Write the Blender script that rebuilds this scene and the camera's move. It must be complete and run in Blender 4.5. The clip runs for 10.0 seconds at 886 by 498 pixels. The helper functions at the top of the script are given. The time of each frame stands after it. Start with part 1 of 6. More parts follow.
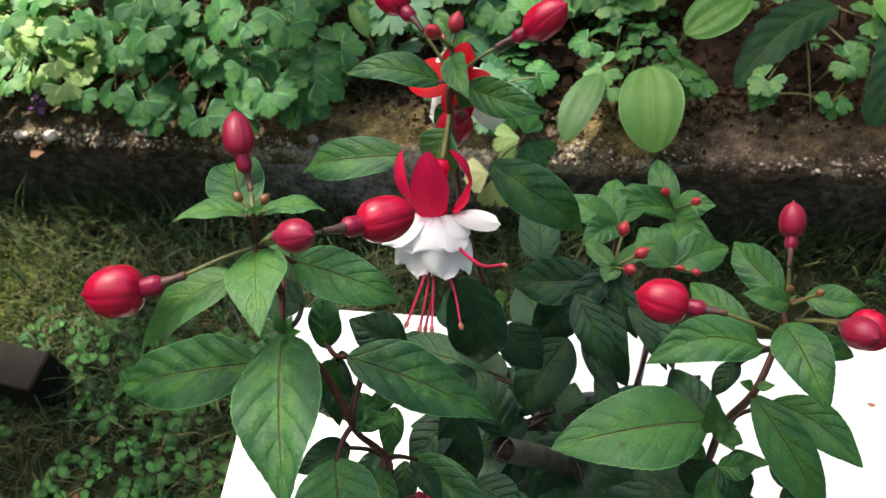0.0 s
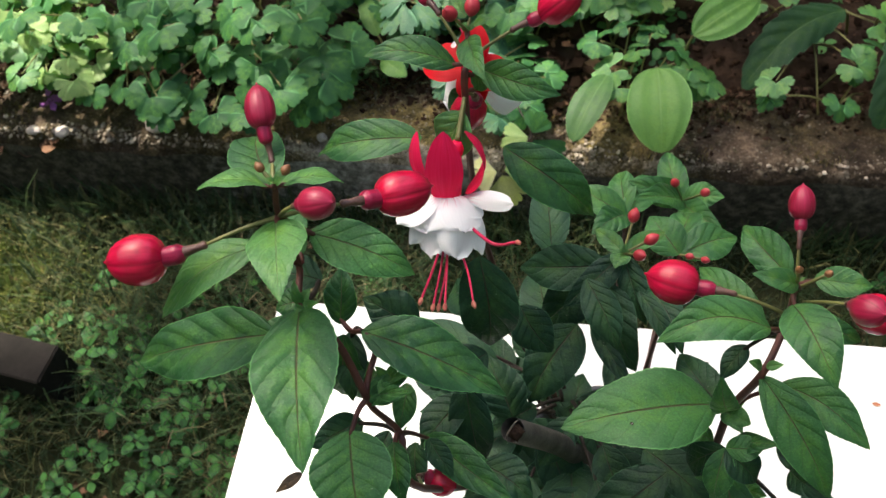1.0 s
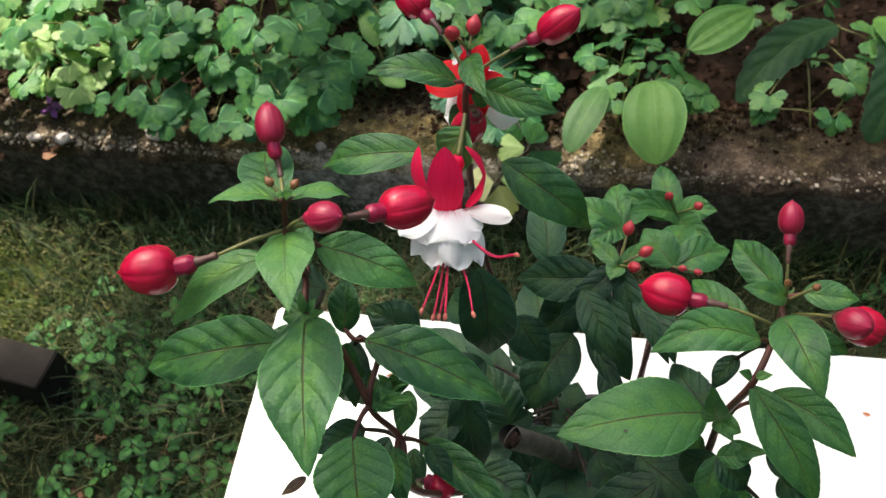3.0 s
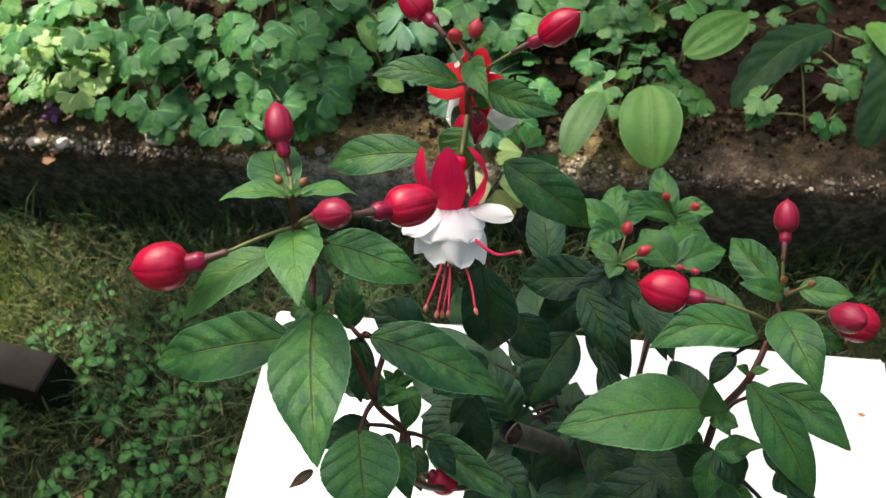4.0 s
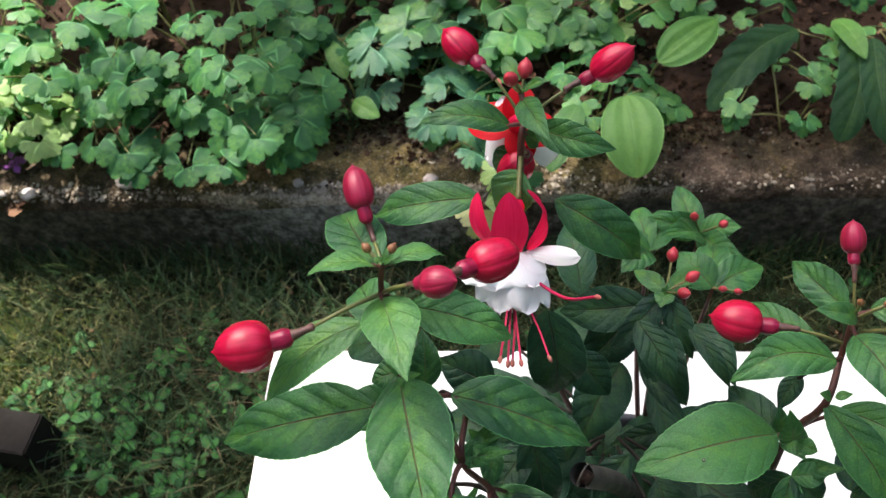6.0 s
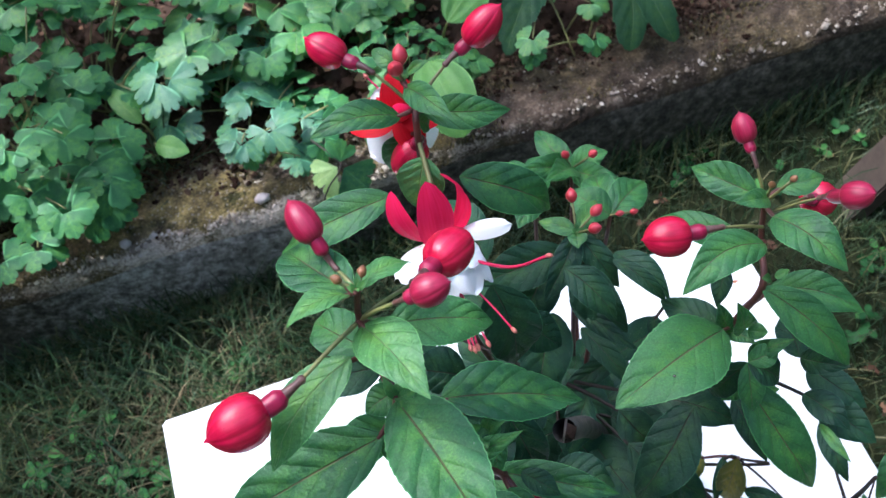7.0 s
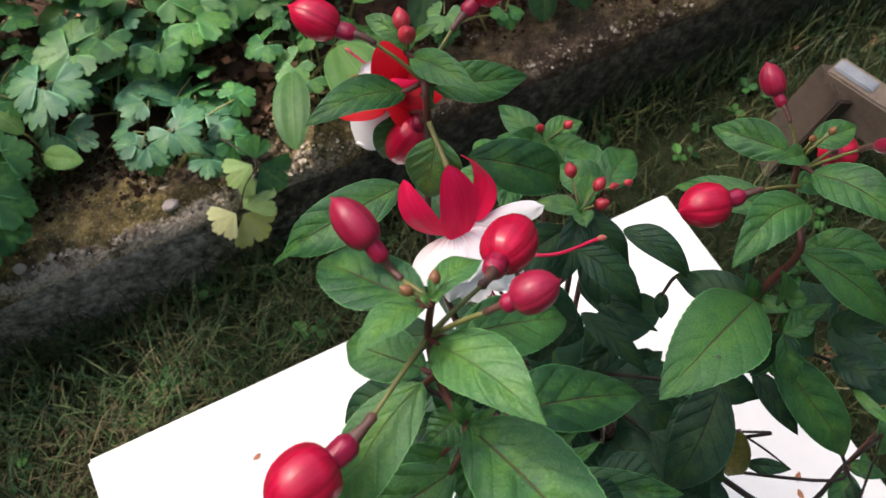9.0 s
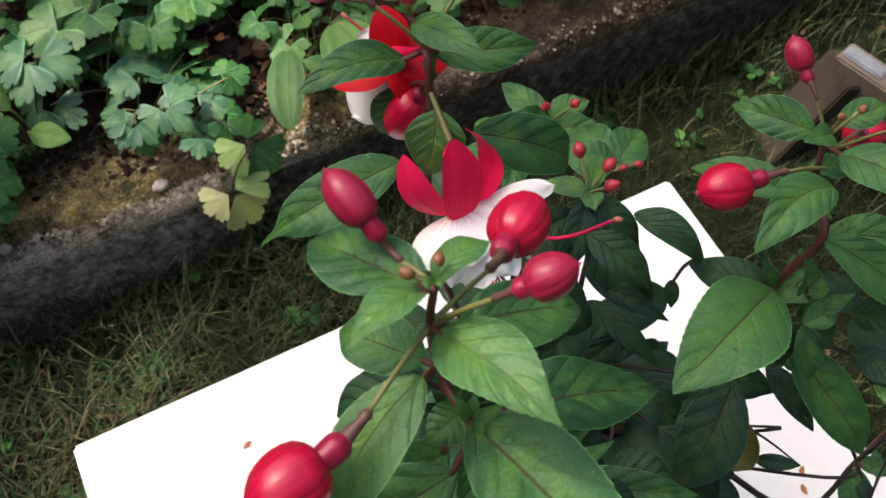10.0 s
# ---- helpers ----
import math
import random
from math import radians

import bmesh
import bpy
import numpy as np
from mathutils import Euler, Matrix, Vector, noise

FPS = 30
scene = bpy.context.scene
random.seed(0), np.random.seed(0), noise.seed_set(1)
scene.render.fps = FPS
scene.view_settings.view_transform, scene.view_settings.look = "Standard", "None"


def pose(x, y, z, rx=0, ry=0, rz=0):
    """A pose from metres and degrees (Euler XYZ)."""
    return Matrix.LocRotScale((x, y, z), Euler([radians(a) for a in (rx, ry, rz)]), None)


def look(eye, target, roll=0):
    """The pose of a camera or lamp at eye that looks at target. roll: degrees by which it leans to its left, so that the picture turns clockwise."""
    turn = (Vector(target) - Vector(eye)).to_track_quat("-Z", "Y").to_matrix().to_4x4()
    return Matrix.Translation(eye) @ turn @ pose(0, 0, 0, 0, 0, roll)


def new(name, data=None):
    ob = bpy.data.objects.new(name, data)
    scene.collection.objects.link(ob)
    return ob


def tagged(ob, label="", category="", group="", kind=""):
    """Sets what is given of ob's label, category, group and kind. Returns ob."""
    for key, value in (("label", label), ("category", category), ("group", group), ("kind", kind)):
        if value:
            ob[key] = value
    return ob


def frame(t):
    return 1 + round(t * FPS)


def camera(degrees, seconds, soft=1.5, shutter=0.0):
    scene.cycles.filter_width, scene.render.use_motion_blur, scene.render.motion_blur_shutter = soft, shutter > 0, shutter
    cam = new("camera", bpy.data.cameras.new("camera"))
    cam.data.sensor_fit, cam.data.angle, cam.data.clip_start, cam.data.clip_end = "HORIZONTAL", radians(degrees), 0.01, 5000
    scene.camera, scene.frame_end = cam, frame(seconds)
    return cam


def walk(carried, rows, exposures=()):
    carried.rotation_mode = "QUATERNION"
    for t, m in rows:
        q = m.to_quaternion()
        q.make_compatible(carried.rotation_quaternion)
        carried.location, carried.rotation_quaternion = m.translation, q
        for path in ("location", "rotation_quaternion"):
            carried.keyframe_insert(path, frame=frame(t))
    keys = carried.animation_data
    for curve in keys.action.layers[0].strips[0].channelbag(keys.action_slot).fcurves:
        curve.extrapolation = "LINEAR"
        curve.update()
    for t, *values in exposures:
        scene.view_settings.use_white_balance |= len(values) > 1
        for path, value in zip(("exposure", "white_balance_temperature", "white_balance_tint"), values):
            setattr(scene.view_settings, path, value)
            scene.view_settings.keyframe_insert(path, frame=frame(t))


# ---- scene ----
# Camera and its path
cam = camera(52.7, 10.0)
cam.data.dof.use_dof = True
cam.data.dof.focus_distance = 0.33
cam.data.dof.aperture_fstop = 36.0
PATH = [
    (0, (0.116, 0.273, 1.352), (-0.225, 1.296, -0.332), -12.5),
    (0.5, (0.114, 0.274, 1.358), (-0.227, 1.29, -0.331), -12.6),
    (1, (0.114, 0.261, 1.351), (-0.237, 1.298, -0.322), -12.1),
    (1.5, (0.115, 0.253, 1.352), (-0.239, 1.304, -0.313), -11.8),
    (2, (0.114, 0.259, 1.356), (-0.233, 1.3, -0.316), -11.7),
    (2.5, (0.114, 0.259, 1.358), (-0.231, 1.303, -0.312), -11.4),
    (4, (0.112, 0.25, 1.365), (-0.22, 1.316, -0.294), -10.6),
    (4.5, (0.115, 0.256, 1.362), (-0.218, 1.313, -0.303), -11.7),
    (5, (0.113, 0.257, 1.361), (-0.21, 1.316, -0.305), -11.4),
    (5.2, (0.111, 0.251, 1.362), (-0.203, 1.325, -0.295), -10.2),
    (6.3, (0.044, 0.269, 1.37), (-0.063, 1.373, -0.294), -10.2),
    (6.5, (0.032, 0.271, 1.368), (0.028, 1.367, -0.305), -10.2),
    (7, (0.023, 0.279, 1.366), (0.21, 1.297, -0.346), -9.5),
    (7.5, (0.013, 0.282, 1.358), (0.296, 1.233, -0.379), -7.6),
    (8, (-0.003, 0.307, 1.346), (0.334, 1.228, -0.396), -6.6),
    (8.5, (-0.013, 0.316, 1.34), (0.374, 1.233, -0.395), -4.4),
    (9, (-0.015, 0.321, 1.331), (0.404, 1.217, -0.407), -2.1),
    (9.5, (-0.014, 0.329, 1.313), (0.41, 1.201, -0.436), -1.0),
    (10, (-0.013, 0.33, 1.312), (0.404, 1.198, -0.441), -0.9),
]

walk(cam, [(t, look(eye, target, roll)) for t, eye, target, roll in PATH],
     exposures=((0.0, 1.27, 6700, 7), (5.2, 1.27, 6700, 7), (6.5, 1.5, 5800, 12), (7.5, 1.68, 5100, 10), (8.5, 1.32, 5800, 12), (9.2, 1.05, 6700, 13), (10.0, 1.05, 6800, 13)))

# World and sun
world = bpy.data.worlds.new("sky")
scene.world = world
world.use_nodes = True
wn = world.node_tree.nodes
sky = wn.new("ShaderNodeTexSky")
sky.sky_type = "NISHITA"
sky.sun_disc = False
sky.sun_elevation = radians(59)
sky.sun_rotation = radians(-44)
sky.air_density, sky.dust_density = 1.0, 5.0
world.node_tree.links.new(sky.outputs[0], wn["Background"].inputs[0])
wn["Background"].inputs[1].default_value = 0.15
SUN = Vector((-0.36, 0.37, 0.857))
sun = new("sun", bpy.data.lights.new("sun", "SUN"))
sun.data.energy = 5.0
sun.data.angle = radians(0.6)
sun.data.color = (1.0, 0.93, 0.82)
sun.matrix_world = look(SUN * 12, (0, 0, 0))

# Materials
def shader(name, rough=0.6, spec=0.5):
    m = bpy.data.materials.new(name)
    m.use_nodes = True
    b = m.node_tree.nodes["Principled BSDF"]
    b.inputs["Roughness"].default_value = rough
    b.inputs["Specular IOR Level"].default_value = spec
    return m, m.node_tree, b


def node(nt, kind, **values):
    n = nt.nodes.new(kind)
    for k, v in values.items():
        n.inputs[k.replace("_", " ")].default_value = v
    return n


def ramp(nt, src, stops):
    r = nt.nodes.new("ShaderNodeValToRGB")
    while len(r.color_ramp.elements) < len(stops):
        r.color_ramp.elements.new(0.5)
    for e, (p, c) in zip(r.color_ramp.elements, stops):
        e.position, e.color = p, (*c, 1.0)
    nt.links.new(src, r.inputs[0])
    return r.outputs[0]


def mixed(nt, fac, a, b, mode="MIX"):
    m = nt.nodes.new("ShaderNodeMix")
    m.data_type, m.blend_type = "RGBA", mode
    for sock, v in ((m.inputs[0], fac), (m.inputs[6], a), (m.inputs[7], b)):
        if hasattr(v, "is_output"):
            nt.links.new(v, sock)
        elif isinstance(v, tuple):
            sock.default_value = (*v, 1.0)
        else:
            sock.default_value = v
    return m.outputs[2]


def maths(nt, op, a, b=0.0, c=0.0):
    m = nt.nodes.new("ShaderNodeMath")
    m.operation = op
    for sock, v in zip(m.inputs, (a, b, c)):
        if hasattr(v, "is_output"):
            nt.links.new(v, sock)
        else:
            sock.default_value = v
    return m.outputs[0]


def bumped(nt, b, height, strength=0.3, distance=0.001):
    n = node(nt, "ShaderNodeBump", Strength=strength, Distance=distance)
    nt.links.new(height, n.inputs["Height"])
    nt.links.new(n.outputs[0], b.inputs["Normal"])
    return n


def textured(nt, kind, scale, detail=4.0, coord="Object", rough=0.6):
    tc = nt.nodes.new("ShaderNodeTexCoord")
    if kind == "noise":
        t = node(nt, "ShaderNodeTexNoise", Scale=scale, Detail=detail, Roughness=rough)
    else:
        t = node(nt, "ShaderNodeTexVoronoi", Scale=scale)
    nt.links.new(tc.outputs[coord], t.inputs["Vector"])
    return t.outputs[0]


def leaf_material(name, dark, light, vein, veins=6.0, rough=0.46, glow=0.16, bump=0.62, spec=0.36, mottle=0.9):
    """A leaf whose UV runs across (u) and along (v) the blade."""
    m, nt, b = shader(name, rough, spec)
    uv = nt.nodes.new("ShaderNodeUVMap")
    sep = nt.nodes.new("ShaderNodeSeparateXYZ")
    nt.links.new(uv.outputs[0], sep.inputs[0])
    off = maths(nt, "ABSOLUTE", maths(nt, "SUBTRACT", sep.outputs[0], 0.5))
    # The midrib thins out towards the tip
    rib = maths(nt, "SUBTRACT", 0.026, maths(nt, "MULTIPLY", sep.outputs[1], 0.016))
    mid = maths(nt, "MAXIMUM", maths(nt, "SUBTRACT", 1.0, maths(nt, "DIVIDE", off, rib)), 0.0)
    wob = textured(nt, "noise", 120.0, 2.0)
    q = maths(nt, "SUBTRACT", maths(nt, "MULTIPLY", sep.outputs[1], veins), maths(nt, "MULTIPLY", off, 3.4))
    q = maths(nt, "ADD", q, maths(nt, "MULTIPLY", wob, 0.22))
    saw = maths(nt, "ABSOLUTE", maths(nt, "SUBTRACT", maths(nt, "FRACT", q), 0.5))
    side = maths(nt, "POWER", maths(nt, "MAXIMUM", maths(nt, "DIVIDE", maths(nt, "SUBTRACT", saw, 0.3), 0.2), 0.0), 2.0)
    info = nt.nodes.new("ShaderNodeObjectInfo")
    big = textured(nt, "noise", 42.0, 4.0)
    patch = textured(nt, "noise", 150.0, 6.0, rough=0.68)
    grain = textured(nt, "noise", 1600.0, 3.0, rough=0.7)
    cell = textured(nt, "voronoi", 720.0)
    tone = maths(nt, "ADD", maths(nt, "MULTIPLY", big, 0.55), maths(nt, "MULTIPLY", info.outputs["Random"], 0.3))
    tone = maths(nt, "ADD", tone, maths(nt, "MULTIPLY", patch, 0.3))
    half = tuple(0.5 * (p + r) for p, r in zip(dark, light))
    col = ramp(nt, tone, ((0.4, dark), (0.58, half), (0.78, light)))
    # Yellow green flecks between the veins, mostly inside; a duller, bluer margin
    fleck = ramp(nt, patch, ((0.42, (0.0, 0.0, 0.0)), (0.6, (1.0, 1.0, 1.0))))
    inner = maths(nt, "MAXIMUM", maths(nt, "SUBTRACT", 1.0, maths(nt, "DIVIDE", off, 0.46)), 0.0)
    col = mixed(nt, maths(nt, "MULTIPLY", maths(nt, "MULTIPLY", inner, fleck), mottle), col, (light[0] * 1.4, light[1] * 1.15, light[2] * 0.6))
    outer = maths(nt, "MAXIMUM", maths(nt, "DIVIDE", maths(nt, "SUBTRACT", off, 0.22), 0.28), 0.0)
    col = mixed(nt, maths(nt, "MULTIPLY", outer, 0.4), col, (dark[0] * 1.0, dark[1] * 1.0, dark[2] * 1.25))
    col = mixed(nt, maths(nt, "MULTIPLY", ramp(nt, grain, ((0.42, (1.0, 1.0, 1.0)), (0.6, (0.0, 0.0, 0.0)))), 0.34), col, tuple(0.45 * v for v in dark))
    col = mixed(nt, maths(nt, "MULTIPLY", ramp(nt, cell, ((0.1, (0.0, 0.0, 0.0)), (0.55, (1.0, 1.0, 1.0)))), 0.16), col, tuple(0.6 * v for v in dark))
    col = mixed(nt, maths(nt, "MULTIPLY", maths(nt, "MULTIPLY", side, patch), 0.2), col, tuple(0.5 * v + 0.5 * w for v, w in zip(dark, vein)))
    col = mixed(nt, maths(nt, "MULTIPLY", mid, 0.85), col, vein)
    pale = tuple(min(1.0, 1.7 * v + 0.02) for v in light)
    margin = maths(nt, "MAXIMUM", maths(nt, "DIVIDE", maths(nt, "SUBTRACT", off, 0.48), 0.02), 0.0)
    col = mixed(nt, maths(nt, "MULTIPLY", margin, 0.7), col, pale)
    # Dust, pale specks and brown weather stains
    speck = textured(nt, "voronoi", 260.0)
    col = mixed(nt, maths(nt, "MULTIPLY", maths(nt, "LESS_THAN", speck, 0.05), 0.45), col, (0.36, 0.4, 0.33))
    blotch = textured(nt, "noise", 85.0, 5.0, rough=0.7)
    col = mixed(nt, maths(nt, "MULTIPLY", ramp(nt, blotch, ((0.66, (0.0, 0.0, 0.0)), (0.74, (1.0, 1.0, 1.0)))), 0.35), col, (dark[0] * 1.3 + 0.012, dark[1] * 0.45 + 0.006, dark[2] * 0.4 + 0.005))
    nt.links.new(col, b.inputs["Base Color"])
    nt.links.new(maths(nt, "ADD", rough - 0.16, maths(nt, "MULTIPLY", patch, 0.32)), b.inputs["Roughness"])
    # Sunken veins, swollen fields and a fine pebbled skin
    h = maths(nt, "SUBTRACT", maths(nt, "MULTIPLY", patch, 1.0), maths(nt, "MULTIPLY", maths(nt, "MULTIPLY", side, big), 0.75))
    h = maths(nt, "ADD", h, maths(nt, "MULTIPLY", grain, 0.22))
    h = maths(nt, "SUBTRACT", h, maths(nt, "MULTIPLY", cell, 0.3))
    h = maths(nt, "SUBTRACT", h, maths(nt, "MULTIPLY", mid, 1.0))
    bumped(nt, b, h, bump, 0.0009)
    tr = nt.nodes.new("ShaderNodeBsdfTranslucent")
    nt.links.new(mixed(nt, 1.0, col, (1.6, 1.9, 0.7), "MULTIPLY"), tr.inputs[0])
    mx = nt.nodes.new("ShaderNodeMixShader")
    mx.inputs[0].default_value = glow
    nt.links.new(b.outputs[0], mx.inputs[1])
    nt.links.new(tr.outputs[0], mx.inputs[2])
    nt.links.new(mx.outputs[0], nt.nodes["Material Output"].inputs[0])
    return m


def plain_material(name, dark, light, scale, rough=0.6, bump=0.3, distance=0.001, fine=None, spec=None):
    m, nt, b = shader(name, rough, spec if spec is not None else 0.15 if rough > 0.8 else 0.4)
    n = textured(nt, "noise", scale, 6.0)
    col = ramp(nt, n, ((0.3, dark), (0.7, light)))
    f = textured(nt, "noise", fine or scale * 9, 4.0)
    col = mixed(nt, 0.3, col, ramp(nt, f, ((0.3, dark), (0.7, light))))
    nt.links.new(col, b.inputs["Base Color"])
    bumped(nt, b, maths(nt, "ADD", n, maths(nt, "MULTIPLY", f, 0.5)), bump, distance)
    return m


fuchsia_green = leaf_material("fuchsia_leaf", (0.025, 0.1, 0.034), (0.086, 0.25, 0.07), (0.115, 0.06, 0.048), spec=0.34, mottle=0.7)
young_green = leaf_material("young_leaf", (0.046, 0.155, 0.044), (0.11, 0.28, 0.075), (0.14, 0.2, 0.09), veins=5.0, glow=0.2, spec=0.45)
# Same leaf in a darker green; the bush's inner shade is in this colour
deep_green = leaf_material("shaded_leaf", (0.012, 0.043, 0.023), (0.032, 0.095, 0.044), (0.055, 0.032, 0.028), glow=0.05, spec=0.22)
bed_green = leaf_material("columbine_leaf", (0.024, 0.1, 0.034), (0.075, 0.22, 0.07), (0.07, 0.19, 0.068), veins=4.0, rough=0.55, glow=0.25, bump=0.25, spec=0.2)
blue_green = leaf_material("bluish_bed_leaf", (0.035, 0.12, 0.062), (0.095, 0.24, 0.125), (0.13, 0.26, 0.15), veins=4.0, rough=0.45, glow=0.2, bump=0.3)
lime_green = leaf_material("yellowing_and_sunlit_leaf", (0.2, 0.34, 0.1), (0.4, 0.54, 0.22), (0.42, 0.5, 0.24), veins=4.0, rough=0.55, glow=0.35, bump=0.2, mottle=0.15)
purple_leaf = leaf_material("purple_bugle_leaf", (0.006, 0.005, 0.01), (0.018, 0.012, 0.024), (0.03, 0.02, 0.03), rough=0.7, glow=0.03, spec=0.1)
cream_leaf = leaf_material("pale_faded_leaf", (0.5, 0.52, 0.24), (0.7, 0.7, 0.44), (0.55, 0.56, 0.3), veins=4.0, rough=0.6, glow=0.3, bump=0.2, mottle=0.1)
plantain_green = leaf_material("plantain_leaf", (0.1, 0.25, 0.05), (0.19, 0.4, 0.1), (0.2, 0.36, 0.11), veins=2.0, rough=0.5, glow=0.3, bump=0.35, mottle=0.3)
plantain_dull = leaf_material("dull_plantain_leaf", (0.04, 0.12, 0.03), (0.085, 0.2, 0.05), (0.12, 0.24, 0.08), veins=2.0, rough=0.55, glow=0.25, bump=0.35, mottle=0.3)
dock_green = leaf_material("dock_leaf", (0.012, 0.045, 0.017), (0.03, 0.085, 0.032), (0.07, 0.12, 0.05), veins=6.0, rough=0.6, glow=0.15, spec=0.2)


def petal_material(name, dark, light, rough, glow, streak=60.0, vein=None, spec=0.35, seam=None):
    m, nt, b = shader(name, rough, spec)
    uv = nt.nodes.new("ShaderNodeUVMap")
    mp = nt.nodes.new("ShaderNodeMapping")
    mp.inputs["Scale"].default_value = (streak, 1.5, 1.0)
    nt.links.new(uv.outputs[0], mp.inputs[0])
    t = node(nt, "ShaderNodeTexNoise", Scale=1.0, Detail=3.0)
    nt.links.new(mp.outputs[0], t.inputs["Vector"])
    col = ramp(nt, t.outputs[0], ((0.3, dark), (0.7, light)))
    if seam:
        sep = nt.nodes.new("ShaderNodeSeparateXYZ")
        nt.links.new(uv.outputs[0], sep.inputs[0])
        line = maths(nt, "ABSOLUTE", maths(nt, "COSINE", maths(nt, "MULTIPLY", sep.outputs[0], 4 * math.pi)))
        line = maths(nt, "POWER", line, 160.0)
        col = mixed(nt, maths(nt, "MULTIPLY", line, 0.6), col, seam)
        blush = textured(nt, "noise", 130.0, 3.0)
        col = mixed(nt, ramp(nt, blush, ((0.45, (0.0, 0.0, 0.0)), (0.75, (0.5, 0.5, 0.5)))), col, seam)
    if vein:
        sep = nt.nodes.new("ShaderNodeSeparateXYZ")
        nt.links.new(uv.outputs[0], sep.inputs[0])
        near = maths(nt, "MAXIMUM", maths(nt, "SUBTRACT", 1.0, maths(nt, "DIVIDE", sep.outputs[1], 0.5)), 0.0)
        lines = maths(nt, "GREATER_THAN", t.outputs[0], 0.54)
        col = mixed(nt, maths(nt, "MULTIPLY", maths(nt, "MULTIPLY", near, lines), 0.65), col, vein)
    nt.links.new(col, b.inputs["Base Color"])
    bumped(nt, b, t.outputs[0], 0.25, 0.0006)
    tr = nt.nodes.new("ShaderNodeBsdfTranslucent")
    nt.links.new(col, tr.inputs[0])
    mx = nt.nodes.new("ShaderNodeMixShader")
    mx.inputs[0].default_value = glow
    nt.links.new(b.outputs[0], mx.inputs[1])
    nt.links.new(tr.outputs[0], mx.inputs[2])
    nt.links.new(mx.outputs[0], nt.nodes["Material Output"].inputs[0])
    return m


bud_red = petal_material("bud_red", (0.46, 0.003, 0.03), (0.66, 0.01, 0.066), 0.27, 0.08, 30.0, spec=0.5, seam=(0.24, 0.003, 0.022))
bud_pink = petal_material("dusky_bud", (0.27, 0.008, 0.034), (0.42, 0.02, 0.07), 0.36, 0.06, 30.0, spec=0.4, seam=(0.16, 0.006, 0.02))
sepal_red = petal_material("sepal_red", (0.82, 0.008, 0.07), (0.9, 0.025, 0.13), 0.5, 0.32, 18.0, spec=0.15)
sepal_deep = petal_material("sepal_deep_red", (0.5, 0.004, 0.012), (0.62, 0.008, 0.02), 0.5, 0.3, 18.0, spec=0.15)
petal_white = petal_material("petal_white", (0.9, 0.895, 0.9), (0.95, 0.945, 0.95), 0.55, 0.25, 22.0, (0.7, 0.12, 0.24), spec=0.2)
stamen_red = petal_material("stamen_red", (0.5, 0.01, 0.06), (0.62, 0.02, 0.1), 0.4, 0.1)
tube_red = petal_material("tube_red", (0.2, 0.006, 0.03), (0.34, 0.015, 0.06), 0.3, 0.0, 16.0)
ovary_brown = plain_material("ovary_brown", (0.05, 0.02, 0.02), (0.17, 0.085, 0.065), 300, 0.35)
small_bud_red = plain_material("small_bud_red", (0.34, 0.015, 0.03), (0.5, 0.05, 0.065), 200, 0.34, 0.1)
small_bud_green = plain_material("small_bud_brown", (0.16, 0.06, 0.025), (0.25, 0.12, 0.05), 200, 0.45, 0.1)
pedicel_green = plain_material("pedicel_green", (0.11, 0.11, 0.035), (0.2, 0.2, 0.065), 150, 0.45, 0.1)
stem_red = plain_material("stem_red_brown", (0.05, 0.015, 0.015), (0.14, 0.044, 0.032), 160, 0.5, 0.3)
stem_bark = plain_material("stem_bark", (0.012, 0.008, 0.006), (0.04, 0.026, 0.018), 180, 0.7, 0.5)
anther_tan = plain_material("anther_tan", (0.42, 0.08, 0.07), (0.55, 0.2, 0.14), 300, 0.6, 0.2)
cane_grey = plain_material("weathered_cane", (0.03, 0.027, 0.022), (0.135, 0.12, 0.1), 140, 0.8, 0.5)
board_white = plain_material("white_laminate", (0.78, 0.775, 0.76), (0.84, 0.835, 0.82), 12, 0.4, 0.03, 0.0004)
speck_brown = plain_material("dried_petal", (0.3, 0.1, 0.05), (0.45, 0.2, 0.1), 200, 0.8)
wood_grey = plain_material("weathered_wood", (0.09, 0.066, 0.052), (0.21, 0.165, 0.13), 25, 0.75, 0.4, fine=160)
wood_dark = plain_material("dark_damp_wood", (0.008, 0.007, 0.006), (0.028, 0.024, 0.021), 25, 0.85, 0.4, fine=160)
zinc = plain_material("galvanised_steel", (0.14, 0.155, 0.18), (0.25, 0.275, 0.31), 60, 0.55, 0.1)
pot_dark = plain_material("dark_pot", (0.02, 0.022, 0.028), (0.045, 0.05, 0.06), 40, 0.55, 0.2)
soil_brown = plain_material("soil", (0.011, 0.006, 0.004), (0.065, 0.038, 0.026), 28, 0.95, 0.9, 0.006, fine=190)
turf_brown = plain_material("turf_ground", (0.006, 0.011, 0.003), (0.03, 0.032, 0.012), 16, 0.95, 0.9, 0.008, fine=260)


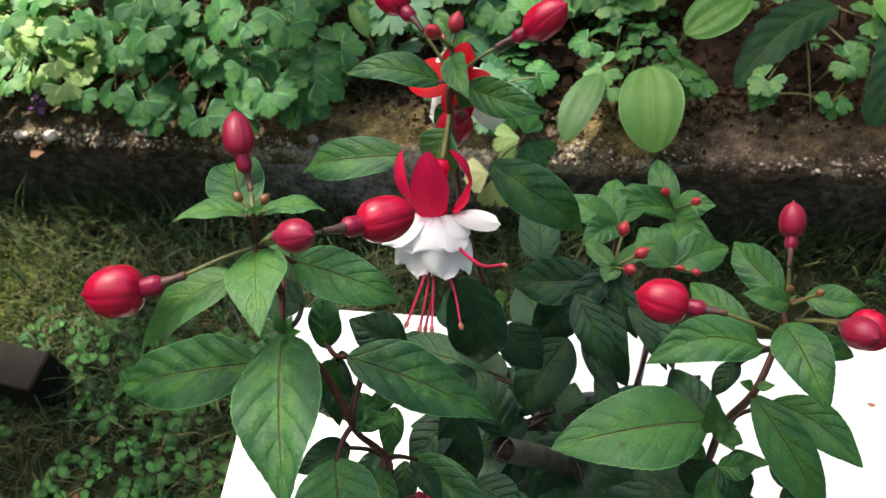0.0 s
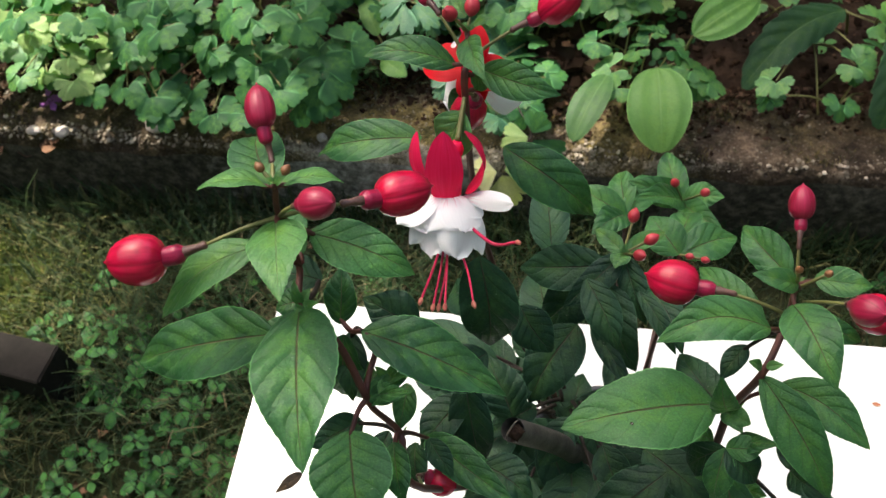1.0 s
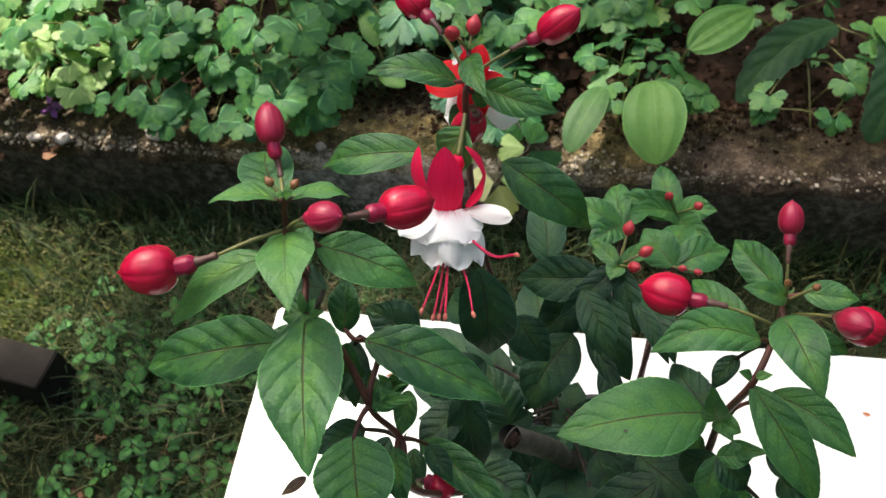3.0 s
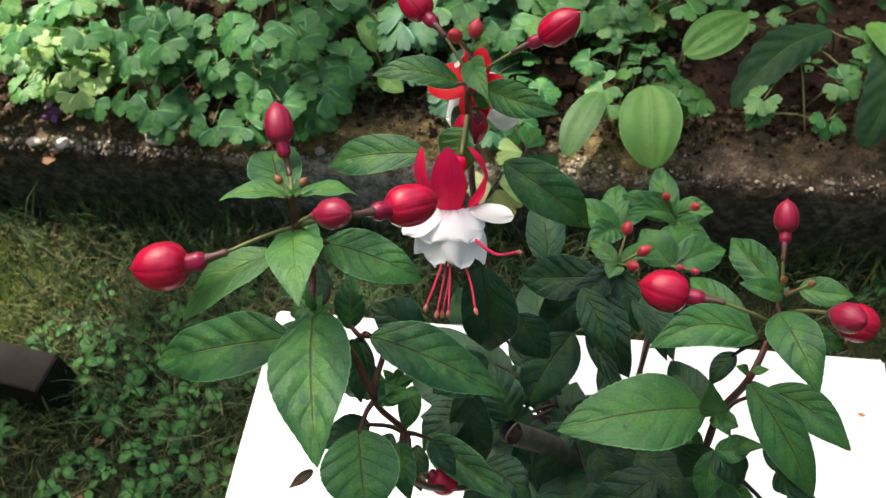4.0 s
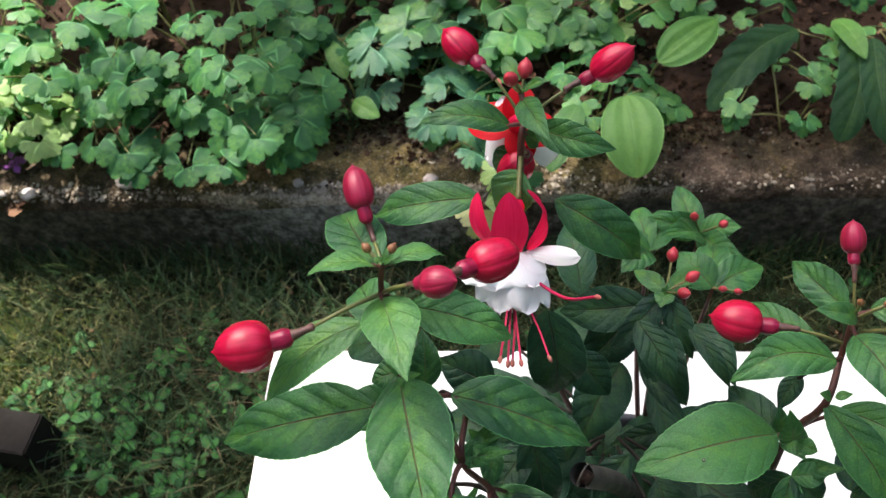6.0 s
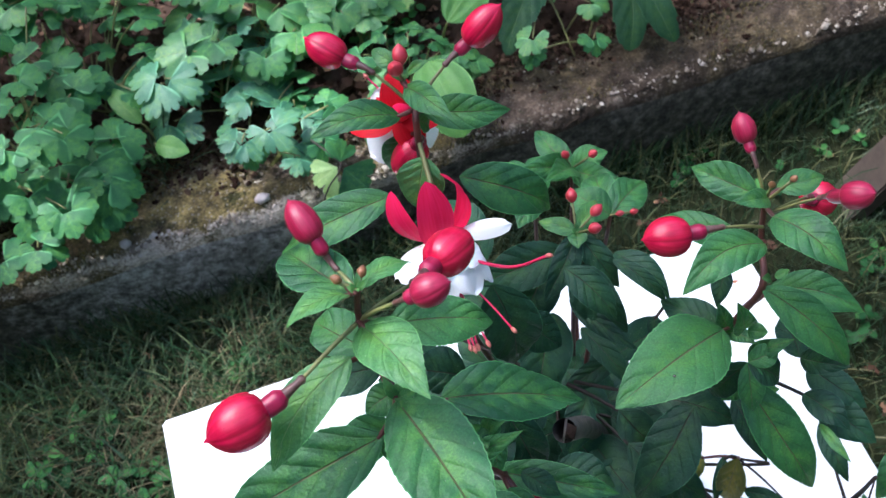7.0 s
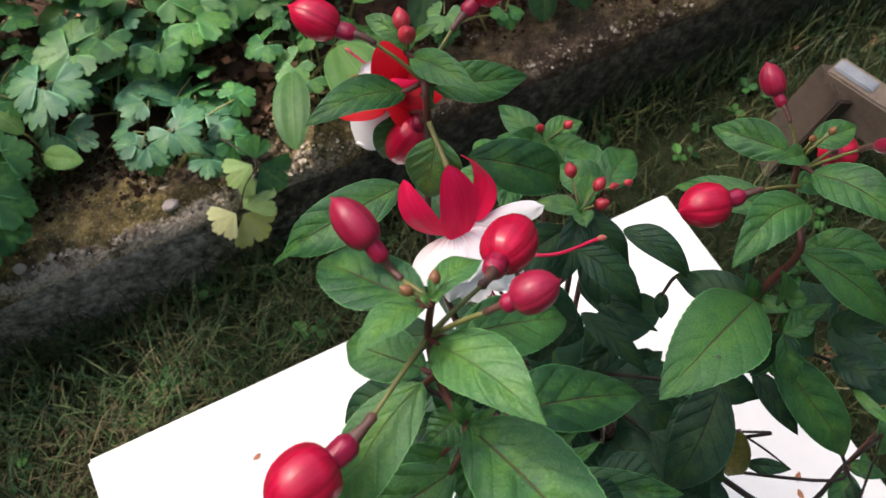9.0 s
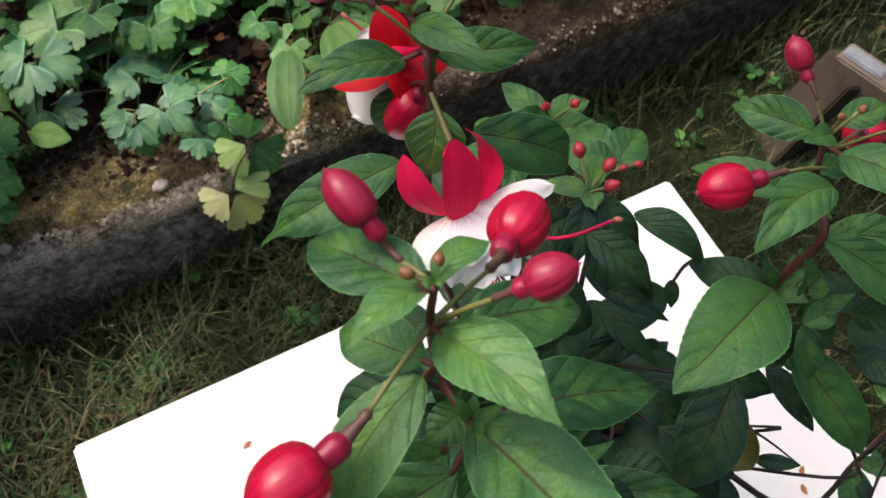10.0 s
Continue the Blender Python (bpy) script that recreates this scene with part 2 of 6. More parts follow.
def kerb_material():
    m, nt, b = shader("mossy_concrete", 0.9, 0.2)
    big = textured(nt, "noise", 9.0, 6.0)
    mid = textured(nt, "noise", 60.0, 7.0)
    fine = textured(nt, "noise", 380.0, 5.0)
    grit = textured(nt, "voronoi", 190.0)
    both = maths(nt, "ADD", maths(nt, "MULTIPLY", mid, 0.6), maths(nt, "MULTIPLY", fine, 0.4))
    col = ramp(nt, both, ((0.36, (0.028, 0.019, 0.013)), (0.5, (0.078, 0.054, 0.039)), (0.66, (0.19, 0.142, 0.108))))
    moss = ramp(nt, big, ((0.42, (0.0, 0.0, 0.0)), (0.58, (0.92, 0.92, 0.92))))
    col = mixed(nt, moss, col, ramp(nt, both, ((0.38, (0.04, 0.031, 0.013)), (0.5, (0.125, 0.096, 0.034)), (0.62, (0.28, 0.21, 0.075)))))
    # Dark green moss cushions here and there
    spots = textured(nt, "noise", 34.0, 4.0, rough=0.7)
    col = mixed(nt, ramp(nt, spots, ((0.58, (0.0, 0.0, 0.0)), (0.66, (0.85, 0.85, 0.85)))), col, ramp(nt, fine, ((0.35, (0.012, 0.014, 0.004)), (0.7, (0.05, 0.05, 0.015)))))
    # The rubbed front edge shows bare pale concrete
    tc = nt.nodes.new("ShaderNodeTexCoord")
    sep = nt.nodes.new("ShaderNodeSeparateXYZ")
    nt.links.new(tc.outputs["Object"], sep.inputs[0])
    edge = maths(nt, "SUBTRACT", 1.0, maths(nt, "DIVIDE", maths(nt, "ABSOLUTE", maths(nt, "SUBTRACT", sep.outputs[1], 0.848)), 0.022))
    edge = maths(nt, "ADD", maths(nt, "MAXIMUM", edge, 0.0), maths(nt, "MULTIPLY", maths(nt, "SUBTRACT", both, 0.5), 2.2))
    edge = maths(nt, "SUBTRACT", edge, maths(nt, "MULTIPLY", maths(nt, "MAXIMUM", maths(nt, "SUBTRACT", big, 0.5), 0.0), 2.5))
    # The pale tone fades away from x = -0.08, painting in a sunlit stretch
    along = maths(nt, "DIVIDE", maths(nt, "ABSOLUTE", maths(nt, "ADD", sep.outputs[0], 0.08)), 0.3)
    edge = maths(nt, "SUBTRACT", edge, maths(nt, "MULTIPLY", maths(nt, "MINIMUM", along, 1.5), 0.55))
    bare = ramp(nt, edge, ((0.3, (0.0, 0.0, 0.0)), (0.7, (0.9, 0.9, 0.9))))
    col = mixed(nt, bare, col, ramp(nt, fine, ((0.3, (0.24, 0.195, 0.15)), (0.7, (0.54, 0.47, 0.39)))))
    stones = ramp(nt, grit, ((0.14, (0.4, 0.35, 0.29)), (0.3, (0.0, 0.0, 0.0))))
    col = mixed(nt, maths(nt, "MULTIPLY", mid, 0.9), col, stones, "LIGHTEN")
    # The top is a darker brown towards both ends
    reach = maths(nt, "MAXIMUM", sep.outputs[0], maths(nt, "SUBTRACT", -0.14, sep.outputs[0]))
    damp = ramp(nt, maths(nt, "ADD", reach, maths(nt, "MULTIPLY", maths(nt, "SUBTRACT", big, 0.5), 0.5)), ((0.06, (0.0, 0.0, 0.0)), (0.26, (0.75, 0.75, 0.75))))
    col = mixed(nt, damp, col, ramp(nt, both, ((0.38, (0.02, 0.014, 0.009)), (0.54, (0.055, 0.038, 0.024)), (0.66, (0.13, 0.098, 0.07)))))
    nt.links.new(col, b.inputs["Base Color"])
    h = maths(nt, "ADD", mid, maths(nt, "MULTIPLY", grit, 0.4))
    bumped(nt, b, maths(nt, "ADD", h, maths(nt, "MULTIPLY", fine, 0.4)), 0.9, 0.005)
    return m


kerb_mat = kerb_material()


def kerb_face_material():
    """Nearly black concrete, shade put into its colour, with one lighter grey stretch."""
    m, nt, b = shader("shaded_concrete_face", 0.88, 0.15)
    big = textured(nt, "noise", 11.0, 5.0)
    mid = textured(nt, "noise", 85.0, 7.0, rough=0.75)
    fine = textured(nt, "noise", 260.0, 4.0)
    tc = nt.nodes.new("ShaderNodeTexCoord")
    sep = nt.nodes.new("ShaderNodeSeparateXYZ")
    nt.links.new(tc.outputs["Object"], sep.inputs[0])
    # Mask of the lighter grey stretch, by distance from x = -0.14 and noise
    away = maths(nt, "DIVIDE", maths(nt, "ABSOLUTE", maths(nt, "ADD", sep.outputs[0], 0.14)), 0.25)
    dry = maths(nt, "SUBTRACT", maths(nt, "ADD", maths(nt, "MULTIPLY", big, 0.8), 0.75), away)
    dry = maths(nt, "ADD", dry, maths(nt, "SUBTRACT", mid, 0.5))
    shaded_tone = ramp(nt, mid, ((0.36, (0.024, 0.022, 0.017)), (0.5, (0.075, 0.067, 0.052)), (0.64, (0.19, 0.165, 0.13))))
    grey = ramp(nt, mid, ((0.36, (0.07, 0.064, 0.056)), (0.5, (0.25, 0.235, 0.21)), (0.62, (0.52, 0.49, 0.45))))
    col = mixed(nt, ramp(nt, dry, ((0.35, (0.0, 0.0, 0.0)), (0.9, (1.0, 1.0, 1.0)))), shaded_tone, grey)
    col = mixed(nt, maths(nt, "MULTIPLY", fine, 0.3), col, (0.02, 0.018, 0.014))
    nt.links.new(col, b.inputs["Base Color"])
    bumped(nt, b, maths(nt, "ADD", mid, maths(nt, "MULTIPLY", fine, 0.5)), 0.8, 0.004)
    return m


kerb_dark = kerb_face_material()


def blade_material(name, a, b_, c, rough=0.55, spec=0.4, mid=0.6):
    m, nt, b = shader(name, rough, spec)
    geo = nt.nodes.new("ShaderNodeNewGeometry")
    col = ramp(nt, geo.outputs["Random Per Island"], ((0.0, a), (mid, b_), (1.0, c)))
    nt.links.new(col, b.inputs["Base Color"])
    return m


grass_mat = blade_material("grass_blades", (0.006, 0.02, 0.004), (0.018, 0.045, 0.011), (0.1, 0.095, 0.034), mid=0.62)
thatch_mat = blade_material("old_grass", (0.012, 0.026, 0.007), (0.03, 0.043, 0.013), (0.13, 0.115, 0.05), 0.7, 0.2)
moss_mat = blade_material("moss_tufts", (0.05, 0.09, 0.015), (0.12, 0.16, 0.03), (0.24, 0.2, 0.07))
weed_mat = blade_material("chickweed", (0.012, 0.05, 0.014), (0.028, 0.09, 0.025), (0.075, 0.2, 0.045), 0.6, 0.12)
litter_mat = blade_material("leaf_litter", (0.03, 0.017, 0.01), (0.1, 0.05, 0.028), (0.36, 0.2, 0.12), 0.8, 0.2)
seedling_mat = blade_material("seedling_leaves", (0.02, 0.08, 0.02), (0.05, 0.17, 0.04), (0.11, 0.28, 0.07))


# Mesh helpers
def mesh_of(name, verts, faces, material, uvs=None, smooth=True):
    me = bpy.data.meshes.new(name)
    me.from_pydata([tuple(v) for v in verts], [], faces)
    if uvs is not None:
        layer = me.uv_layers.new(name="UVMap")
        idx = np.zeros(len(me.loops), dtype=int)
        me.loops.foreach_get("vertex_index", idx)
        layer.data.foreach_set("uv", np.asarray(uvs, dtype=float)[idx].ravel())
    if smooth:
        me.polygons.foreach_set("use_smooth", [True] * len(me.polygons))
    me.materials.append(material)
    me.update()
    return me


def put(name, me, parent=None, label=""):
    ob = new(name, me)
    if parent is not None:
        ob.parent = parent
    if label:
        ob["label"] = label
    return ob


def part(name, bm, material, parent, label="", smooth=False):
    me = bpy.data.meshes.new(name)
    bm.to_mesh(me)
    bm.free()
    if smooth:
        me.polygons.foreach_set("use_smooth", [True] * len(me.polygons))
    me.materials.append(material)
    return put(name, me, parent, label)


def thing(name, label, category, group="", kind="", at=(0, 0, 0)):
    ob = new(name)
    ob.empty_display_size = 0.02
    ob.location = at
    return tagged(ob, label, category, group, kind)


def box(name, size, pose_m, material, parent, label="", bevel=0.003):
    bm = bmesh.new()
    bmesh.ops.create_cube(bm, size=1.0)
    for v in bm.verts:
        v.co = Vector((v.co.x * size[0], v.co.y * size[1], v.co.z * size[2]))
    bmesh.ops.bevel(bm, geom=bm.edges[:], offset=bevel, segments=2, affect="EDGES")
    bm.transform(pose_m)
    return part(name, bm, material, parent, label)


def bezier(pts, n):
    """Points of a smooth line through pts (Catmull-Rom)."""
    p = [Vector(q) for q in pts]
    p = [p[0] * 2 - p[1]] + p + [p[-1] * 2 - p[-2]]
    out = []
    for i in range(1, len(p) - 2):
        for k in range(n):
            t = k / n
            a, b, c, d = p[i - 1], p[i], p[i + 1], p[i + 2]
            out.append(0.5 * ((2 * b) + (c - a) * t + (2 * a - 5 * b + 4 * c - d) * t * t + (3 * b - a - 3 * c + d) * t ** 3))
    out.append(p[-2])
    return out


def lathe_along(line, radii, sides=10, groove=0.0, lobes=4, cap=True, flute=0.0):
    """A round skin along a line of points with a radius at each."""
    verts, faces, uvs = [], [], []
    tangent = (line[1] - line[0]).normalized()
    u = tangent.orthogonal().normalized()
    for i, c in enumerate(line):
        tangent = (line[min(i + 1, len(line) - 1)] - line[max(i - 1, 0)]).normalized()
        u = (u - tangent * u.dot(tangent)).normalized()
        w = tangent.cross(u)
        for k in range(sides):
            a = 2 * math.pi * k / sides
            r = radii[i] * (1 - groove * (abs(math.cos(a * lobes / 2)) ** 14) - flute * (0.5 + 0.5 * math.cos(a * lobes * 3)))
            verts.append(c + (u * math.cos(a) + w * math.sin(a)) * r)
            uvs.append((k / sides, i / (len(line) - 1)))
    for i in range(len(line) - 1):
        for k in range(sides):
            a, b = i * sides + k, i * sides + (k + 1) % sides
            faces.append((a, b, b + sides, a + sides))
    if cap:
        faces.append(tuple(reversed(range(sides))))
        faces.append(tuple(range(len(verts) - sides, len(verts))))
    return verts, faces, uvs


def tube(name, pts, r0, r1, material, parent, label="", sides=8, n=6, knots=0.0):
    line = bezier(pts, n)
    m = len(line) - 1
    radii = [r0 + (r1 - r0) * i / m + (knots * r0 if i % n == 0 else 0.0) for i in range(m + 1)]
    v, f, uv = lathe_along(line, radii, sides)
    return put(name, mesh_of(name, v, f, material, uv), parent, label)


def leaf_shape(base, tip, width, roll=0.0, arch=0.1, fold=0.18, hint=None, fat=0.42, teeth=0.017, nu=54, nv=12, sway=0.0, ripple=0.022, tip_bend=0.0, seed=0, ribs=0.0, drip=0.0, ex=0.68, saw=18):
    """Vertices of one leaf blade from base to tip; its edge is set with small forward teeth."""
    rnd = random.Random(seed)
    base, tip = Vector(base), Vector(tip)
    axis = tip - base
    length = axis.length
    axis.normalize()
    n = Vector(hint) if hint else (VIEWSIDE - (base + tip) / 2).normalized() * 0.75 + Vector((0, 0, 0.25))
    n = (n - axis * n.dot(axis)).normalized()
    n = Matrix.Rotation(radians(roll), 3, axis) @ n
    side = axis.cross(n)
    verts, uvs, faces = [], [], []
    peak = (fat ** ex) * ((1 - fat) ** (ex * (1 - fat) / fat))
    lop = rnd.uniform(-0.07, 0.07)
    swell = [rnd.uniform(0, 6.28) for _ in range(4)]
    for i in range(nu + 1):
        s = i / nu
        w = (max(s, 0.0) ** ex) * (max(1 - s, 0.0) ** (ex * (1 - fat) / fat)) / peak
        w = 0.5 * width * w * (1 - drip * math.exp(-((s - 0.87) / 0.1) ** 2))
        bite = [((s * saw + off) % 1.0 - 0.45) * teeth * width * rnd.uniform(0.55, 1.3) if 0 < i < nu else 0.0 for off in (0.0, 0.4)]
        bend = arch * length * 4 * s * (1 - s) - tip_bend * length * max(0.0, s - 0.6) ** 2 * 6
        c = base + axis * (s * length) + n * bend + side * (sway * length * math.sin(math.pi * s))
        ends = min(1, 4 * s) * min(1, 4 * (1 - s))
        for j in range(nv + 1):
            u = 2 * j / nv - 1
            au = abs(u)
            right = 1 if u > 0 else 0
            ww = w * (1 + lop * (1 if right else -1) * math.sin(math.pi * s) + 0.035 * math.sin(7 * s + swell[right]))
            puff = math.sin(math.pi * ((s * 6 - au * 1.7) % 1.0)) ** 0.6
            lift = fold * ww * au - fold * 0.6 * ww * au * au
            lift += ripple * width * (puff - 0.5) * math.sin(math.pi * min(1.0, au * 0.9)) * ends
            lift += 0.9 * ripple * width * au * au * math.sin(9 * s + swell[2 + right]) * ends + ribs * ww * math.cos(3.5 * math.pi * u)
            edge = min(ww * 0.3, max(-ww * 0.3, bite[right])) if au > 0.999 else 0.0
            verts.append(c + side * (u * (ww + edge)) + n * lift)
            uvs.append((0.5 + 0.5 * u, s))
    for i in range(nu):
        for j in range(nv):
            a = i * (nv + 1) + j
            faces.append((a, a + 1, a + nv + 2, a + nv + 1))
    return verts, faces, uvs


VIEWSIDE = Vector((0.05, 0.29, 1.36))  # leaves turn to the open, lit side
leaf_count = [0]


def leaf(parent, base, tip, width, material=None, node_at=None, label="", **kw):
    leaf_count[0] += 1
    kw.setdefault("seed", leaf_count[0])
    # Every blade curves, folds and hangs its tip a little differently
    rr = random.Random(leaf_count[0] * 13 + 5)
    kw["arch"] = kw.get("arch", 0.1) + rr.uniform(-0.03, 0.05)
    kw.setdefault("fold", rr.uniform(0.1, 0.42))
    kw.setdefault("sway", rr.uniform(-0.045, 0.045))
    kw.setdefault("tip_bend", rr.uniform(0.0, 0.1))
    kw.setdefault("drip", rr.uniform(0.0, 0.14))
    kw.setdefault("ripple", rr.uniform(0.04, 0.085))
    kw["roll"] = kw.get("roll", 0.0) + rr.uniform(-12, 12)
    v, f, uv = leaf_shape(base, tip, width, **kw)
    ob = put("leaf", mesh_of("leaf", v, f, material or fuchsia_green, uv), parent, label)
    if node_at is not None:
        b, t, q = Vector(base), Vector(tip), Vector(node_at)
        ax = (t - b).normalized()
        # Petioles of the shaded inner leaves are coloured darker as well
        tube("petiole", [q, (q + b) / 2 - ax * 0.001, b + ax * 0.002], 0.0011, 0.0008, stem_bark if material == deep_green else stem_red, ob, "thin dark petiole", sides=6, n=4)
    return ob


def bud(parent, node_at, neck, ball, tip, r, material=None, label="plump glossy red fuchsia bud", tube_r=0.003):
    node_at, neck, ball, tip = (Vector(q) for q in (node_at, neck, ball, tip))
    ax = (tip - ball).normalized()
    prof = ((0.0, 0.34), (0.02, 0.5), (0.07, 0.7), (0.16, 0.88), (0.28, 0.975), (0.4, 1.0), (0.52, 0.985), (0.64, 0.915), (0.75, 0.79), (0.85, 0.6), (0.92, 0.4), (0.965, 0.2), (0.985, 0.11), (1.0, 0.07), (1.045, 0.02))
    line = [ball + (tip - ball) * s for s, _ in prof]
    v, f, uv = lathe_along(line, [0.93 * r * k for _, k in prof], 64, 0.03, 4, flute=0.009)
    ob = put("bud", mesh_of("bud", v, f, material or bud_red, uv), parent, label)
    # Calyx tube with a waist, then the ovary and its stalk
    waist = neck.lerp(ball, 0.22)
    line = bezier([waist, waist * 0.55 + ball * 0.45, ball + ax * 0.002], 6)
    m = len(line) - 1
    radii = [tube_r * (0.56 + 0.5 * math.sin(min(1.0, 2.2 * i / m) * math.pi / 2) - 0.2 * max(0.0, i / m - 0.6)) for i in range(m + 1)]
    v, f, uv = lathe_along(line, radii, 20, 0.07, 4)
    put("calyx_tube", mesh_of("calyx_tube", v, f, tube_red, uv), ob, "dark wine red calyx tube")
    back = (neck - ball).normalized()
    to_node = (node_at - neck).normalized()
    o = [waist - back * 0.0006, neck + (back + to_node).normalized() * 0.0015, neck + (back + 2 * to_node).normalized() * 0.0052]
    v, f, uv = lathe_along(bezier(o, 4), [tube_r * k for k in (0.6, 0.55, 0.5, 0.45, 0.41, 0.38, 0.4, 0.47, 0.3)], 14)
    put("ovary", mesh_of("ovary", v, f, ovary_brown, uv), ob, "small brown ovary")
    e = neck + (back + 2 * to_node).normalized() * 0.005
    tube("pedicel", [e, e.lerp(node_at, 0.5) + Vector((0, 0, 0.0008)), node_at], 0.00055, 0.0008, pedicel_green, ob, "slender green flower stalk", sides=7, n=5)
    return ob


def small_bud(parent, node_at, centre, r, material=None, label="tiny unopened bud"):
    c, q = Vector(centre), Vector(node_at)
    ax = (c - q).normalized()
    prof = ((-1.3, 0.25), (-0.9, 0.7), (-0.4, 0.98), (0.1, 1.0), (0.6, 0.82), (1.0, 0.5), (1.25, 0.22), (1.4, 0.04))
    v, f, uv = lathe_along([c + ax * (r * s) for s, _ in prof], [r * k for _, k in prof], 14, 0.05, 4)
    ob = put("small_bud", mesh_of("small_bud", v, f, material or small_bud_red, uv), parent, label)
    tube("pedicel", [q, c - ax * r], 0.0007, 0.0006, pedicel_green, ob, sides=6, n=3)
    return ob


# Ground, kerb and bed
def sheet(name, xs, ys, height, material, label, category):
    verts, faces, uvs = [], [], []
    for j, y in enumerate(ys):
        for i, x in enumerate(xs):
            verts.append((x, y, height(x, y)))
            uvs.append((x, y))
    w = len(xs)
    for j in range(len(ys) - 1):
        for i in range(w - 1):
            a = j * w + i
            faces.append((a, a + 1, a + w + 1, a + w))
    ob = put(name, mesh_of(name, verts, faces, material, uvs))
    return tagged(ob, label, category, kind="structure")


def lawn_z(x, y):
    return 0.485 + 0.012 * noise.noise((x * 6, y * 6, 0)) + 0.006 * noise.noise((x * 25, y * 25, 3))


KERB_Y, KERB_Z = 0.84, 0.6


def bed_z(x, y):
    rise = 0.03 * min(1.0, max(0.0, (y - 0.92) / 0.3))
    rise -= 0.022 * (1 - min(1.0, max(0.0, (y - 0.935) / 0.035)))
    return KERB_Z - 0.002 + rise + 0.018 * noise.noise((x * 9, y * 9, 7)) + 0.012 * noise.noise((x * 40, y * 40, 2)) + 0.006 * noise.noise((x * 110, y * 110, 5))


near = list(np.linspace(-1.2, 1.3, 70))
sheet("ground", [-60, -12, -3] + near + [3, 12, 60], [-60, -12, -3, -1, 0] + list(np.linspace(0.25, 0.87, 30)) + [2.4, 5, 15, 60],
      lambda x, y: lawn_z(x, y) if abs(x) < 3 and y < 1 else 0.47, turf_brown, "dark trodden lawn soil with thin grass", "ground")
sheet("planting_bed", [-3.0, -2.0] + list(np.linspace(-1.2, 1.3, 150)) + [2.0, 3.0], list(np.linspace(0.9, 1.6, 70)) + [1.9, 2.4], bed_z, soil_brown, "dark crumbly soil of a planting bed", "soil")


def kerb():
    xs = np.linspace(-1.6, 1.8, 230)
    prof = [(0.0, -0.15), (0.0, -0.06), (0.001, -0.018), (0.006, -0.006), (0.016, 0.0), (0.035, 0.002), (0.055, 0.001), (0.085, -0.001), (0.112, -0.004), (0.13, -0.022)]
    verts, faces = [], []
    for x in xs:
        for k, (dy, dz) in enumerate(prof):
            amp = 0.007 if k > 1 else 0.005
            q = (x * 14, dy * 60, dz * 40)
            wear = 0.006 * max(0.0, noise.noise((x * 7, 1, 4))) * (1 if k in (2, 3, 4) else 0)
            verts.append((x, KERB_Y + dy + amp * noise.noise(q) + wear, KERB_Z + dz + amp * noise.noise((q[2] + 5, q[0], q[1])) - wear))
    w = len(prof)
    for i in range(len(xs) - 1):
        for k in range(w - 1):
            a = i * w + k
            faces.append((a, a + w, a + w + 1, a + 1))
    me = mesh_of("kerb", verts, faces, kerb_mat)
    me.materials.append(kerb_dark)
    # The upright face takes the darker concrete, with its shade in the colour
    for p in me.polygons:
        if p.index % (w - 1) < 2:
            p.material_index = 1
    return tagged(put("kerb", me), "worn mossy concrete kerb along the planting bed", "kerb", kind="structure")


kerb()


def hedge(name, x0, y0, x1, y1, top):
    """A clipped hedge between two corners of the plan, with an uneven leafy skin."""
    n, m = 60, 30
    a, c = Vector((x0, y0, 0)), Vector((x1, y1, 0))
    nrm = Vector((-(c - a).y, (c - a).x, 0)).normalized()
    verts, faces = [], []
    for i in range(n + 1):
        for k in range(m + 1):
            p = a.lerp(c, i / n) + Vector((0, 0, 0.4 + (top - 0.4) * k / m))
            verts.append(p + nrm * (0.16 * noise.noise(p * 2.5) + 0.08 * noise.noise(p * 9)))
    verts += [v - nrm * 0.5 for v in verts]
    h = (n + 1) * (m + 1)
    for i in range(n):
        for k in range(m):
            q = i * (m + 1) + k
            faces += [(q, q + 1, q + m + 2, q + m + 1), (h + q, h + q + m + 1, h + q + m + 2, h + q + 1)]
        q = i * (m + 1) + m
        faces.append((q, h + q, h + q + m + 1, q + m + 1))
    return tagged(put(name, mesh_of(name, verts, faces, hedge_mat)), "unseen tall dark green hedge added to block low sky light", "hedge", kind="structure")


hedge_mat = plain_material("hedge", (0.012, 0.03, 0.008), (0.05, 0.1, 0.03), 14, 0.8, 0.8, 0.02, fine=80)
# Unseen hedges, added on all four sides so light comes mainly from above
hedge("shade_hedge_south", 2.6, -1.9, -2.6, -1.9, 3.4)
hedge("shade_hedge_west", -2.6, -1.9, -2.6, 3.2, 2.6)
hedge("shade_hedge_east", 2.8, 3.2, 2.8, -1.9, 2.6)
hedge("shade_hedge_north", -2.6, 3.4, 2.8, 3.4, 2.2)
# Table: a white board on a low wooden frame
TOP = 0.62
table = thing("table", "white laminate board table standing low on the lawn", "table", at=(0.09, 0.4, TOP))


def local(x, y, z):
    return pose(x - 0.09, y - 0.4, z - TOP)


box("tabletop", (0.56, 0.62, 0.016), local(0.09, 0.335, TOP - 0.008), board_white, table, "white laminate top", 0.0025)
for x in (-0.14, 0.32):
    for y in (0.08, 0.58):
        box("leg", (0.035, 0.035, 0.125), local(x, y, TOP - 0.0785), wood_grey, table, "short wooden leg")
# Pot under the foliage
pot = thing("flower_pot", "dark plastic flower pot hidden under fuchsia foliage", "pot", at=(0.125, 0.465, TOP))


